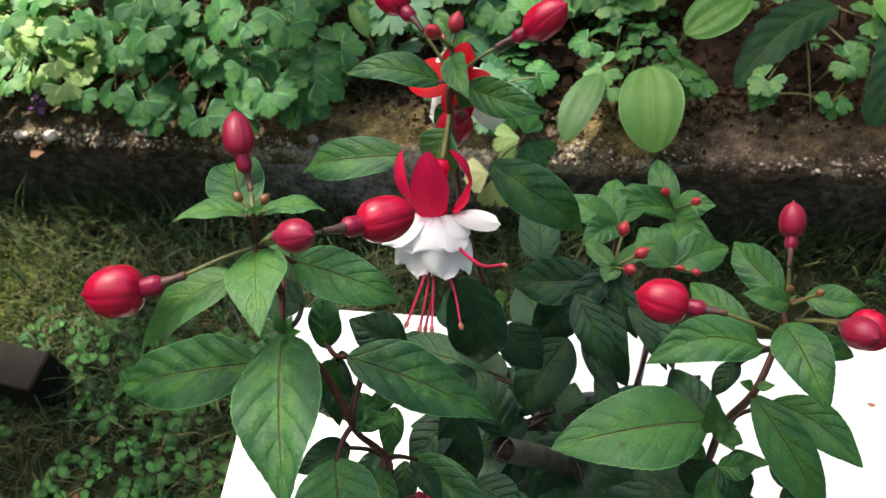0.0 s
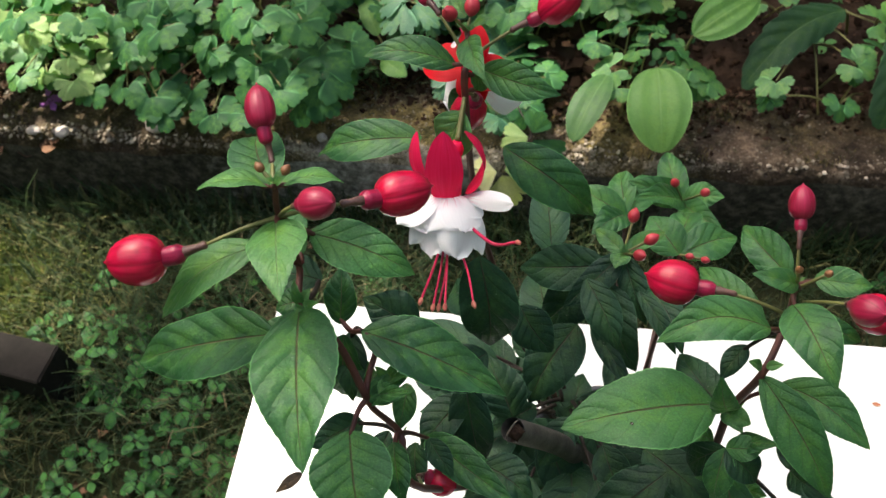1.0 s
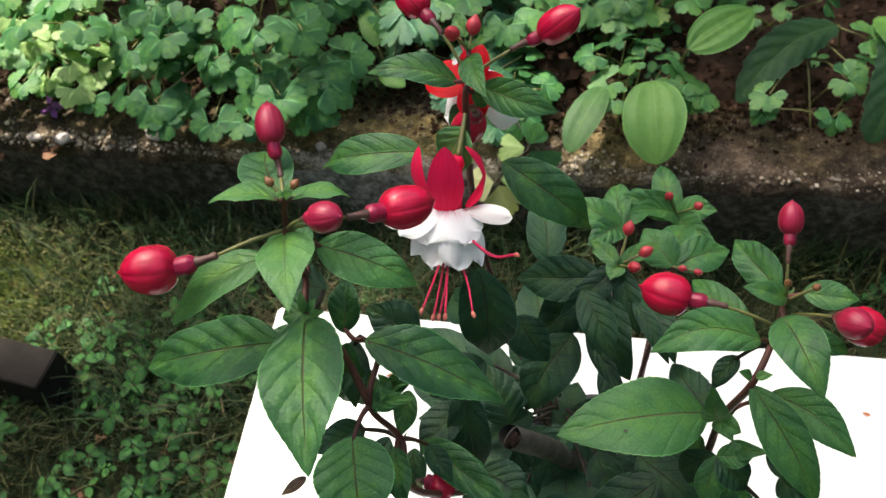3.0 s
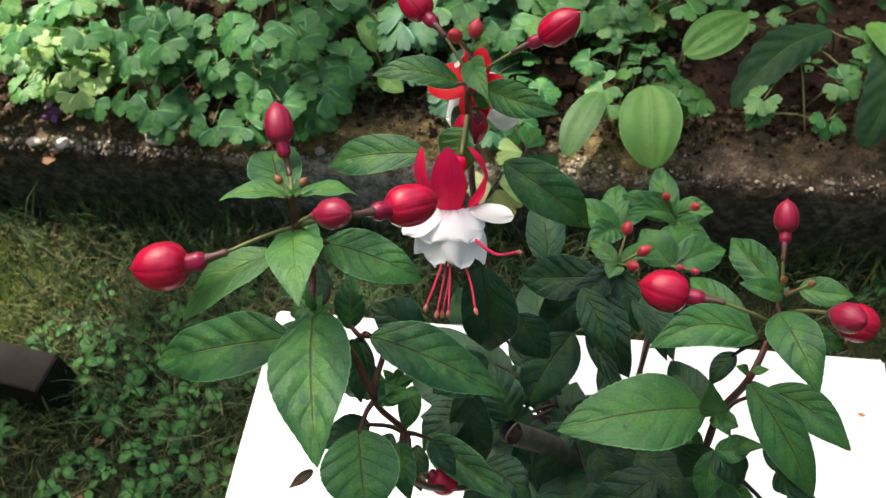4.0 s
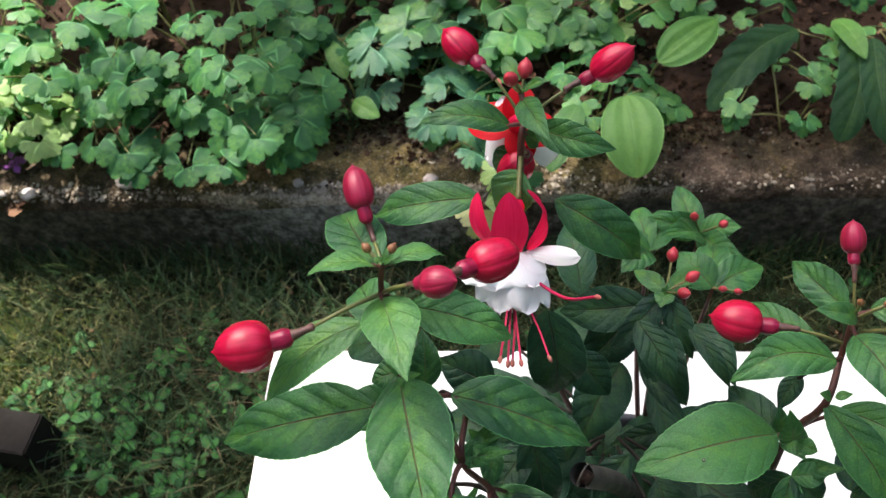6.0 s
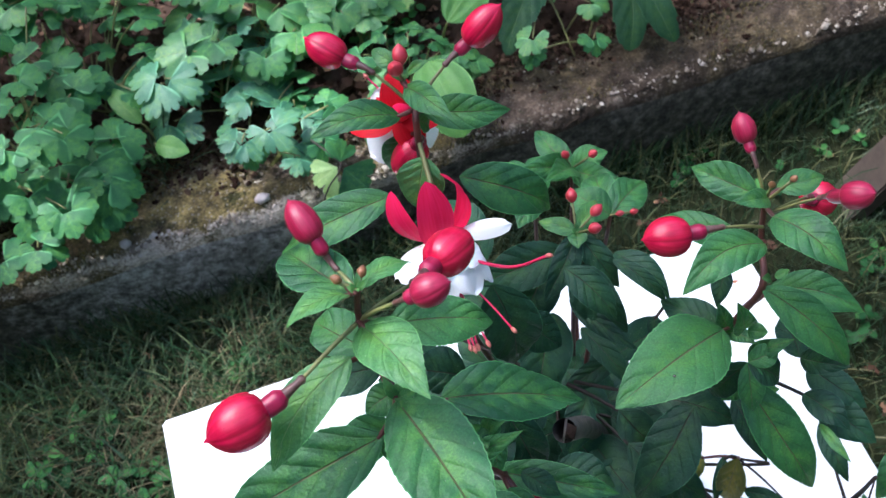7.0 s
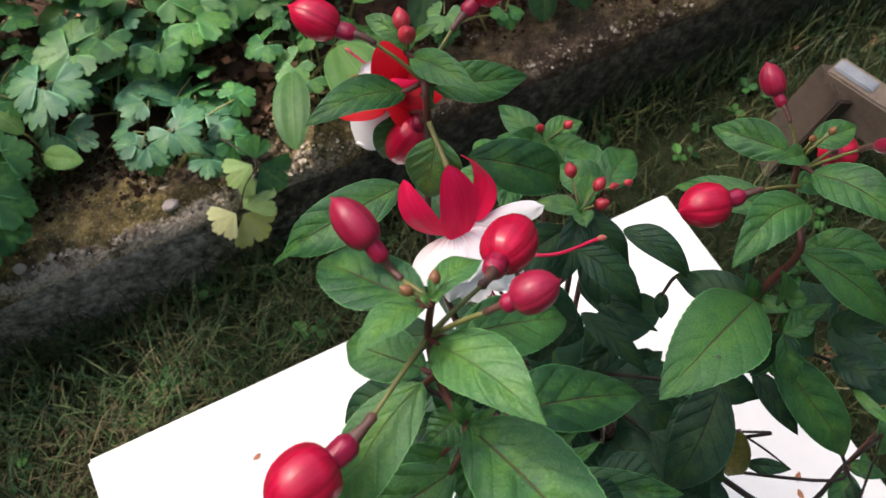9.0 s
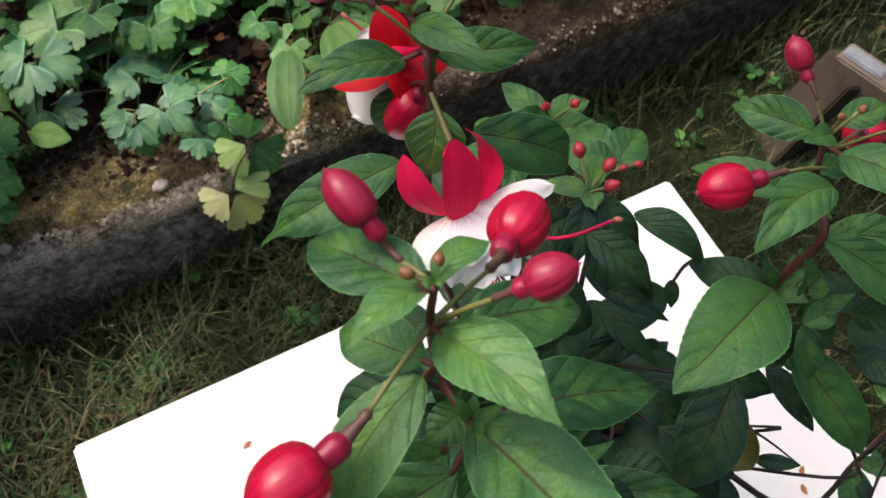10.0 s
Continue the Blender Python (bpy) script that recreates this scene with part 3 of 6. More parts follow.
def pot_body():
    prof = [(0.74 * r, z) for r, z in ((0.0, 0.004), (0.058, 0.0), (0.062, 0.003), (0.075, 0.1), (0.077, 0.105), (0.084, 0.106), (0.086, 0.128), (0.083, 0.131), (0.078, 0.128), (0.075, 0.11))]
    verts, faces = [], []
    s = 40
    for r, z in prof:
        for k in range(s):
            a = 2 * math.pi * k / s
            verts.append((r * math.cos(a), r * math.sin(a), z))
    for i in range(len(prof) - 1):
        for k in range(s):
            faces.append((i * s + k, i * s + (k + 1) % s, (i + 1) * s + (k + 1) % s, (i + 1) * s + k))
    return verts, faces


v, f = pot_body()
put("pot_wall", mesh_of("pot_wall", v, f, pot_dark), pot)
bm = bmesh.new()
bmesh.ops.create_circle(bm, cap_ends=True, radius=0.0558, segments=32)
bmesh.ops.translate(bm, verts=bm.verts[:], vec=(0, 0, 0.114))
part("potting_soil", bm, soil_brown, pot, "dark potting soil")

# The fuchsia
fuchsia = thing("fuchsia_plant", "bushy potted fuchsia with red and white blooms and red buds", "plant", at=(0, 0, 0))
F = fuchsia
STEM = "reddish brown stem"


def back(p, d):
    """The place d further down into the bush than p."""
    p = Vector(p)
    return p + (p - VIEWSIDE).normalized() * d


tube("stem", [(0.11, 0.455, 0.73), (0.085, 0.42, 0.86), (0.0560, 0.3547, 1.0352), (0.0479, 0.3677, 1.0542), (0.0387, 0.3719, 1.0730), (0.0403, 0.3895, 1.0797)], 0.0017, 0.001, stem_red, F, STEM, n=7)
tube("stem", [(0.0387, 0.3719, 1.0730), (0.03, 0.383, 1.09), (0.0208, 0.3870, 1.1076), (0.0187, 0.3986, 1.1141), (0.0179, 0.4012, 1.1371), (0.0200, 0.4029, 1.1510)], 0.0014, 0.0009, stem_red, F, STEM, n=7)
tube("stem", [(0.13, 0.455, 0.73), (0.155, 0.425, 0.86), (0.166, 0.408, 0.95), (0.1692, 0.4124, 0.9969), (0.1744, 0.4103, 1.0362), (0.1820, 0.4273, 1.0410), (0.1829, 0.4342, 1.0600)], 0.0023, 0.0011, stem_red, F, STEM, n=7)
tube("stem", [(0.12, 0.475, 0.73), (0.075, 0.482, 0.9), (0.058, 0.487, 1.01), (0.0589, 0.4874, 1.0974), (0.0605, 0.4932, 1.1096), (0.0596, 0.5019, 1.1161)], 0.002, 0.001, stem_red, F, STEM, n=7)
tube("stem", [(0.13, 0.47, 0.73), (0.125, 0.475, 0.9), (0.1231, 0.4774, 1.0078)], 0.0022, 0.001, stem_red, F, STEM, n=7)
tube("stem", [(0.14, 0.475, 0.73), (0.15, 0.53, 0.86), (0.1545, 0.5526, 0.9450)], 0.0022, 0.001, stem_red, F, STEM, n=7)
tube("stem", [(0.14, 0.45, 0.73), (0.15, 0.40, 0.86), (0.1835, 0.3433, 0.8609), (0.2474, 0.3510, 0.8231), (0.2492, 0.3518, 0.8716)], 0.002, 0.0011, stem_bark, F, "thin dark twig", n=6)

dried_leaf = leaf_material("shrivelled_leaf", (0.05, 0.035, 0.025), (0.12, 0.08, 0.05), (0.1, 0.06, 0.04), rough=0.8, glow=0.05)
mottled_leaf = leaf_material("mottled_leaf", (0.05, 0.07, 0.012), (0.22, 0.2, 0.04), (0.1, 0.08, 0.04), rough=0.6, glow=0.2)

# Front shoot
leaf(F, (0.0182, 0.3985, 1.1389), (0.0294, 0.3672, 1.1475), 0.017, young_green, (0.0179, 0.4012, 1.1371), arch=0.1, fat=0.38)
leaf(F, (0.0249, 0.4020, 1.1278), (0.0575, 0.3975, 1.1155), 0.0165, fuchsia_green, (0.0179, 0.4012, 1.1371), arch=0.14)
leaf(F, back((0.0143, 0.3876, 1.1452), 0.014), back((-0.0167, 0.3705, 1.1279), 0.012), 0.0165, young_green, (0.0187, 0.3986, 1.1141), arch=0.08, sway=0.06, hint=(-0.8, -0.11, 1.18), fold=0.1, roll=0)
leaf(F, (0.0182, 0.4034, 1.1506), (0.0026, 0.4335, 1.1370), 0.0178, fuchsia_green, (0.0200, 0.4029, 1.1510), arch=0.1)
leaf(F, (0.0178, 0.4034, 1.1496), (-0.0008, 0.3965, 1.1555), 0.0105, young_green, (0.0200, 0.4029, 1.1510), arch=0.1, hint=(0.0, 0.35, 0.94), fold=0.2)
leaf(F, (0.0209, 0.4042, 1.1492), (0.0376, 0.4112, 1.1431), 0.010, young_green, (0.0200, 0.4029, 1.1510), arch=0.1, hint=(0.15, 0.35, 0.94), fold=0.2)
leaf(F, (0.0206, 0.3862, 1.1085), (0.0346, 0.3327, 1.1110), 0.0265, fuchsia_green, (0.0208, 0.3870, 1.1076), arch=0.1)
leaf(F, (0.0133, 0.3787, 1.1032), (-0.0483, 0.3782, 1.0716), 0.0245, fuchsia_green, (0.0208, 0.3870, 1.1076), arch=0.06)
leaf(F, (0.0344, 0.3922, 1.0825), (0.0841, 0.3842, 1.0559), 0.0235, fuchsia_green, (0.0403, 0.3895, 1.0797), arch=0.06, fat=0.38, tip_bend=0.0, sway=0.0, fold=0.42, hint=(0.2, 0.05, 0.9))
leaf(F, (0.0343, 0.3608, 1.0708), (0.0428, 0.3310, 1.0643), 0.0275, fuchsia_green, (0.0387, 0.3719, 1.0730), arch=0.08)
leaf(F, (0.0245, 0.3972, 1.0764), (0.0235, 0.4152, 1.0876), 0.012, fuchsia_green, (0.0344, 0.3922, 1.0825))
leaf(F, (0.0272, 0.3979, 1.0701), (0.0298, 0.3752, 1.0601), 0.012, deep_green, (0.0344, 0.3922, 1.0825))
leaf(F, (0.0387, 0.3719, 1.0730), (0.0514, 0.3758, 1.0720), 0.008, fuchsia_green)
leaf(F, (0.0387, 0.3719, 1.0730), (0.0519, 0.3820, 1.0743), 0.008, fuchsia_green)
leaf(F, (0.0478, 0.4087, 1.0539), (0.0263, 0.4160, 1.0626), 0.018, deep_green)
leaf(F, (0.0684, 0.4361, 1.0650), (0.0711, 0.4193, 1.0205), 0.024, deep_green)
bud(F, (0.0200, 0.4029, 1.1510), (0.0150, 0.4159, 1.1513), (0.0135, 0.4195, 1.1561), (0.0097, 0.4320, 1.1609), 0.0049, bud_pink, "slim dusky pink fuchsia bud", 0.0021)
bud(F, (0.0179, 0.4012, 1.1371), (-0.0061, 0.3873, 1.1375), (-0.0139, 0.3847, 1.1362), (-0.0313, 0.3810, 1.1374), 0.0085)
bud(F, (0.0179, 0.4012, 1.1371), (0.0315, 0.3922, 1.1575), (0.0338, 0.3912, 1.1594), (0.0435, 0.3889, 1.1643), 0.005, bud_pink, "slim dusky pink fuchsia bud", 0.0021)
bud(F, (0.0179, 0.4012, 1.1371), (0.0396, 0.4102, 1.1345), (0.0442, 0.4151, 1.1293), (0.0588, 0.4256, 1.1231), 0.0079)
small_bud(F, (0.0200, 0.4029, 1.1510), (0.0156, 0.4062, 1.1548), 0.0014, small_bud_green)
small_bud(F, (0.0200, 0.4029, 1.1510), (0.0229, 0.4070, 1.1531), 0.0014, small_bud_green)

def growing_tip(at, up, n=4, size=0.006, seed=0):
    rr = random.Random(seed)
    for k in range(n):
        a = k * 2.4 + rr.uniform(-0.3, 0.3)
        d = Vector((math.cos(a), math.sin(a), 0)) * 0.7 + Vector(up)
        leaf(F, at, Vector(at) + d.normalized() * size * rr.uniform(0.7, 1.2), size * 0.4, young_green, nu=8, nv=4, teeth=0.0)


growing_tip((0.0200, 0.4029, 1.1510), (0, 0.3, 0.6), 5, 0.005, 1)
growing_tip((0.0596, 0.5019, 1.1161), (0, 0.3, 0.6), 5, 0.0055, 2)
growing_tip((0.1829, 0.4342, 1.0600), (0, 0.3, 0.6), 5, 0.005, 3)
growing_tip((0.1231, 0.4774, 1.0078), (0, 0.2, 0.7), 4, 0.005, 4)
growing_tip((0.1545, 0.5526, 0.9450), (0, 0.2, 0.7), 4, 0.005, 5)
growing_tip((0.045, 0.379, 1.072), (0, -0.2, 0.8), 4, 0.01, 6)
growing_tip((0.1692, 0.4124, 0.9969), (0, -0.2, 0.8), 4, 0.01, 7)
growing_tip((0.0208, 0.3870, 1.1076), (0.2, -0.1, 0.8), 4, 0.009, 8)

# Middle shoot behind the bloom
leaf(F, (0.0553, 0.4955, 1.1047), (0.0205, 0.4934, 1.1118), 0.0125, fuchsia_green, (0.0605, 0.4932, 1.1096), arch=0.12)
leaf(F, (0.0642, 0.4953, 1.1034), (0.0953, 0.4851, 1.1015), 0.0135, fuchsia_green, (0.0605, 0.4932, 1.1096), arch=0.14)
leaf(F, (0.0596, 0.4998, 1.1149), (0.0690, 0.4737, 1.1227), 0.0105, fuchsia_green, (0.0596, 0.5019, 1.1161), arch=0.1)
leaf(F, (0.0590, 0.5049, 1.1198), (0.0520, 0.5173, 1.1205), 0.007, young_green)
leaf(F, (0.0617, 0.5029, 1.1177), (0.0698, 0.4996, 1.1249), 0.004, young_green)
leaf(F, (0.0605, 0.4945, 1.1015), (0.0665, 0.4985, 1.0902), 0.0085, fuchsia_green, (0.0600, 0.4915, 1.1035), arch=0.08)
leaf(F, (0.0600, 0.5035, 1.0840), (0.0486, 0.5071, 1.0565), 0.0145, fuchsia_green, (0.0589, 0.4874, 1.0974), arch=0.08)
leaf(F, back((0.0589, 0.4790, 1.0980), 0.004), back((0.0510, 0.4703, 1.0784), 0.003), 0.0185, young_green, fold=0.15)
leaf(F, (0.0428, 0.4749, 1.0861), (-0.0069, 0.4774, 1.0694), 0.0175, fuchsia_green, None, arch=0.12, drip=0.6, fat=0.38)
leaf(F, back((0.0716, 0.4791, 1.0790), 0.01), back((0.1103, 0.4710, 1.0447), 0.008), 0.0205, fuchsia_green, None, arch=0.17, tip_bend=0.1, fat=0.36)
bud(F, (0.0605, 0.4932, 1.1096), (0.0800, 0.5044, 1.1179), (0.0872, 0.5071, 1.1193), (0.1007, 0.5084, 1.1318), 0.0069, tube_r=0.0026)
bud(F, (0.0605, 0.4932, 1.1096), (0.0466, 0.5067, 1.1245), (0.0413, 0.5126, 1.1241), (0.0301, 0.5224, 1.1306), 0.0068, tube_r=0.0026)
small_bud(F, (0.0596, 0.5019, 1.1161), (0.0611, 0.5087, 1.1222), 0.003, small_bud_red)
small_bud(F, (0.0596, 0.5019, 1.1161), (0.0561, 0.4928, 1.1332), 0.0028, small_bud_red)

# Shoot beside the table's edge
leaf(F, (0.1815, 0.4379, 1.0610), (0.1657, 0.4630, 1.0568), 0.0145, fuchsia_green, (0.1829, 0.4342, 1.0600), arch=0.12)
leaf(F, (0.1830, 0.4330, 1.0644), (0.1658, 0.4308, 1.0744), 0.009, young_green, (0.1829, 0.4342, 1.0600))
leaf(F, (0.1885, 0.4365, 1.0639), (0.2079, 0.4344, 1.0650), 0.011, young_green, (0.1829, 0.4342, 1.0600))
leaf(F, (0.1808, 0.4257, 1.0635), (0.1920, 0.3929, 1.0680), 0.018, fuchsia_green, (0.1829, 0.4342, 1.0600), arch=0.14)
leaf(F, (0.1740, 0.4174, 1.0597), (0.1351, 0.4077, 1.0635), 0.0175, fuchsia_green, (0.1820, 0.4273, 1.0410), arch=0.1, sway=0.12)
spotted = leaf(F, (0.1618, 0.4085, 1.0097), (0.1022, 0.3893, 1.0174), 0.033, fuchsia_green, (0.1692, 0.4124, 0.9969), arch=0.08)
leaf(F, (0.1744, 0.4103, 1.0362), (0.2024, 0.3757, 1.0079), 0.0175, fuchsia_green, (0.1692, 0.4124, 0.9969), arch=0.1)
leaf(F, (0.1845, 0.4158, 1.0184), (0.2152, 0.3924, 1.0187), 0.017, fuchsia_green, (0.1692, 0.4124, 0.9969), arch=0.1, sway=-0.08)
leaf(F, (0.1757, 0.4281, 1.0402), (0.1519, 0.4586, 1.0332), 0.0135, fuchsia_green, (0.1820, 0.4273, 1.0410))
bud(F, (0.1829, 0.4342, 1.0600), (0.1822, 0.4480, 1.0743), (0.1828, 0.4540, 1.0753), (0.1823, 0.4636, 1.0833), 0.005, bud_pink, "slim dusky pink fuchsia bud", 0.0021)
bud(F, (0.1784, 0.4258, 1.0569), (0.1569, 0.4294, 1.0631), (0.1486, 0.4313, 1.0608), (0.1302, 0.4345, 1.0630), 0.0088)
small_bud(F, (0.1829, 0.4342, 1.0600), (0.1806, 0.4319, 1.0770), 0.0014, small_bud_green)
small_bud(F, (0.1829, 0.4342, 1.0600), (0.1908, 0.4325, 1.0746), 0.0014, small_bud_green)
leaf(F, (0.1684, 0.3928, 0.9839), (0.1886, 0.3435, 0.9452), 0.0225, fuchsia_green, (0.1664, 0.4011, 0.9849), arch=0.08)
leaf(F, (0.1920, 0.3904, 0.9938), (0.2010, 0.3754, 1.0098), 0.012, deep_green)
leaf(F, (0.1920, 0.3904, 0.9938), (0.1966, 0.4134, 0.9890), 0.014, deep_green)
leaf(F, (0.2049, 0.3931, 0.9668), (0.2168, 0.3659, 0.9725), 0.016, deep_green)
leaf(F, (0.1664, 0.4101, 1.0001), (0.1494, 0.4394, 0.9903), 0.016, deep_green, (0.1692, 0.4124, 0.9969))
leaf(F, (0.1664, 0.4101, 1.0001), (0.1636, 0.4182, 1.0146), 0.008, fuchsia_green)
leaf(F, (0.1664, 0.4101, 1.0001), (0.1718, 0.3991, 1.0075), 0.008, fuchsia_green)
leaf(F, (0.1729, 0.4313, 1.0186), (0.1633, 0.4183, 1.0116), 0.009, deep_green, (0.1820, 0.4273, 1.0410))
leaf(F, (0.1488, 0.3944, 0.9609), (0.1239, 0.3850, 0.9579), 0.016, deep_green)
leaf(F, (0.1661, 0.3930, 1.0043), (0.1810, 0.3943, 1.0078), 0.01, fuchsia_green)
leaf(F, (0.1661, 0.3930, 1.0043), (0.1551, 0.3939, 0.9716), 0.013, deep_green)
leaf(F, (0.1661, 0.3930, 1.0043), (0.1634, 0.3767, 0.9887), 0.012, fuchsia_green)
leaf(F, (0.1661, 0.3930, 1.0043), (0.1797, 0.3839, 0.9934), 0.014, deep_green)
leaf(F, (0.1951, 0.4401, 1.0280), (0.2162, 0.4358, 1.0208), 0.01, fuchsia_green)
leaf(F, (0.1351, 0.4619, 1.0063), (0.1494, 0.4325, 1.0049), 0.013, deep_green)
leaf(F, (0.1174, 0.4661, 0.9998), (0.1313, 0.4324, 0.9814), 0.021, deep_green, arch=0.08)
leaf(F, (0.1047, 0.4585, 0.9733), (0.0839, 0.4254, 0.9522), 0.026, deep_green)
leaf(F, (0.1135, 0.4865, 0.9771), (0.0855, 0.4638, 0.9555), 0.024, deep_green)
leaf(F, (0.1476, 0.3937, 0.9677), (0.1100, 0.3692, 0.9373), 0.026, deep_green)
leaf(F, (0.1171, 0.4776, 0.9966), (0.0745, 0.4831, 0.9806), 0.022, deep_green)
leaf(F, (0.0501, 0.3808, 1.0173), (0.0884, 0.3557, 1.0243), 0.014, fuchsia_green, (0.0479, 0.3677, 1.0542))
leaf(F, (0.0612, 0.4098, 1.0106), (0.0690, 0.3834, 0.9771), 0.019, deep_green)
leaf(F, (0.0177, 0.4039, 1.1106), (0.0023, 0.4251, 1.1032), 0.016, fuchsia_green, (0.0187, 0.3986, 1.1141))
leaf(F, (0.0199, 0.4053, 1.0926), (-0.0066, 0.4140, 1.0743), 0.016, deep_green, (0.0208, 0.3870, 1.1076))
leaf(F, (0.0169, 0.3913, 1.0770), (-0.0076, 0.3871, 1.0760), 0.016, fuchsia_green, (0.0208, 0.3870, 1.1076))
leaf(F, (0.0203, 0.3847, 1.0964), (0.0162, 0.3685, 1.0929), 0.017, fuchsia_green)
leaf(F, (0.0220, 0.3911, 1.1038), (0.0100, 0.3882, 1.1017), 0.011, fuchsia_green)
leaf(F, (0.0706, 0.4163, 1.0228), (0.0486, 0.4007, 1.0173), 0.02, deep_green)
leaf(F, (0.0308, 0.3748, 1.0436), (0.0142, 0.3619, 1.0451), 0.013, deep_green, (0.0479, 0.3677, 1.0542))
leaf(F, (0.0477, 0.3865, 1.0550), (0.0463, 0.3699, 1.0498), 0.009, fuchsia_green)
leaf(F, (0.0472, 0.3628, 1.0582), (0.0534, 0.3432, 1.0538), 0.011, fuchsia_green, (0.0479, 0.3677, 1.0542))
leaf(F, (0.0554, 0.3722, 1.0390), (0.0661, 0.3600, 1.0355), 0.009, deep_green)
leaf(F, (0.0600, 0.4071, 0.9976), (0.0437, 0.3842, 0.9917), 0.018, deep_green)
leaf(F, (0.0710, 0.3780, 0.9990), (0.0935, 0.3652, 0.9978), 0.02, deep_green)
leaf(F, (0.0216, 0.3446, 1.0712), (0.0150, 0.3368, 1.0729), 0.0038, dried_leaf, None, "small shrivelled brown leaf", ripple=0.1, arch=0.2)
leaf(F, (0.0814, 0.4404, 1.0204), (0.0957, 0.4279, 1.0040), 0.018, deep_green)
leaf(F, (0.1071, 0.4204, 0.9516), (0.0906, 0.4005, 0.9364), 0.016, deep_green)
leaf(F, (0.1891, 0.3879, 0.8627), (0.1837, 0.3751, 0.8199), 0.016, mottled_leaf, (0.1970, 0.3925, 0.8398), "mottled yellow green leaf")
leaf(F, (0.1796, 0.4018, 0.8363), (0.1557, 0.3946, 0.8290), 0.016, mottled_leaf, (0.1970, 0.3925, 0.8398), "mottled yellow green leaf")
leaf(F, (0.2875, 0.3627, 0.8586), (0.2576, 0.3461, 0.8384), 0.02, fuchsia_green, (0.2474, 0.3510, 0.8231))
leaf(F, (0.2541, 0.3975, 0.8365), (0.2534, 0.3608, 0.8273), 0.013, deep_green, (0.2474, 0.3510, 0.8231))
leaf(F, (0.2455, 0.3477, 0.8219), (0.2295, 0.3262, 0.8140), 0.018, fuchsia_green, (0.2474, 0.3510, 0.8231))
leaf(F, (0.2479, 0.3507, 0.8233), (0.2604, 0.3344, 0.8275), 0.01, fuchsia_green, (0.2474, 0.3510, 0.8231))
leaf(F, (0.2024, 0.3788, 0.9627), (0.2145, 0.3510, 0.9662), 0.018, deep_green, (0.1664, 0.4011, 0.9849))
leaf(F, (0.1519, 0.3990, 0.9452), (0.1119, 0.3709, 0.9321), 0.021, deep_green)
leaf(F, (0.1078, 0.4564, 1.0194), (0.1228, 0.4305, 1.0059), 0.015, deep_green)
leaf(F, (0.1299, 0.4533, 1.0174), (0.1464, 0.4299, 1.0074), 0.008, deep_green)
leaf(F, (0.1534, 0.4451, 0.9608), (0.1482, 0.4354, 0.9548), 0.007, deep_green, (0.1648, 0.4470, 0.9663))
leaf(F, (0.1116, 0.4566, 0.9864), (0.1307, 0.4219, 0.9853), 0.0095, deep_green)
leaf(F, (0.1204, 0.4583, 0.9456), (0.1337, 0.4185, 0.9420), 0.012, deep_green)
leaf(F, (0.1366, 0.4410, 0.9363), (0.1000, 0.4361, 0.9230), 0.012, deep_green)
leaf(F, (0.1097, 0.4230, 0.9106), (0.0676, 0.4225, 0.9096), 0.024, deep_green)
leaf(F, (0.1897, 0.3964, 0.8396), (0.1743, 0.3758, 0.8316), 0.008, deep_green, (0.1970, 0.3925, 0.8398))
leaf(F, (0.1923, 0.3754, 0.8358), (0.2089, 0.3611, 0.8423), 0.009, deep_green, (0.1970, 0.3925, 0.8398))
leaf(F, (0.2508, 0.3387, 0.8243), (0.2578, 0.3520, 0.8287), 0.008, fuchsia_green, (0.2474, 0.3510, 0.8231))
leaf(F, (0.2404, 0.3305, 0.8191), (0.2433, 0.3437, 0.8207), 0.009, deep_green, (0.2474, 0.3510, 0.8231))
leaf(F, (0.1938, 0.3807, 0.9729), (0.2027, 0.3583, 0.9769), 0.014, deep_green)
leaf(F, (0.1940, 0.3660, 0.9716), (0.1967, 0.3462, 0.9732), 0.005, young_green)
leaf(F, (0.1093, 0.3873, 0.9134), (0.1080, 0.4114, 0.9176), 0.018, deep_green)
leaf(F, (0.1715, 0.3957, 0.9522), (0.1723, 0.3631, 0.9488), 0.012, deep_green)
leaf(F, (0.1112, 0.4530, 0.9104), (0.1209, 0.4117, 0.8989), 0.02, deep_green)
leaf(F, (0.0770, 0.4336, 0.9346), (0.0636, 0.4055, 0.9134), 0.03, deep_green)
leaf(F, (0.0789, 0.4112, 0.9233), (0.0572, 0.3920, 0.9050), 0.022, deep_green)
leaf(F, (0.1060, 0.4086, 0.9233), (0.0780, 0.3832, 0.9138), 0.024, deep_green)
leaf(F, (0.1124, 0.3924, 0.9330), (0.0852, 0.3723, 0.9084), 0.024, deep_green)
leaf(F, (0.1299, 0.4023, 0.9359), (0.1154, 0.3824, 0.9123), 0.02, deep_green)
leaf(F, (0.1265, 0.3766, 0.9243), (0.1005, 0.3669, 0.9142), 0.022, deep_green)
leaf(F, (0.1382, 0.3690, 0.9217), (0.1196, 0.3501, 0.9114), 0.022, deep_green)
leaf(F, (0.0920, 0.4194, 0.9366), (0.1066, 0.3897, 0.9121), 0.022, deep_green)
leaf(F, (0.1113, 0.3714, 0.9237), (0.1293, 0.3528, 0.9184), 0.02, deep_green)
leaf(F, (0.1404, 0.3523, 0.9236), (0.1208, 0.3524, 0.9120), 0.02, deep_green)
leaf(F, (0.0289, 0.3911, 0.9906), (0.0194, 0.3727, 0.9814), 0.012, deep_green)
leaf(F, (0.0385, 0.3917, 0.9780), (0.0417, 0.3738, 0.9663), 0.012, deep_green)
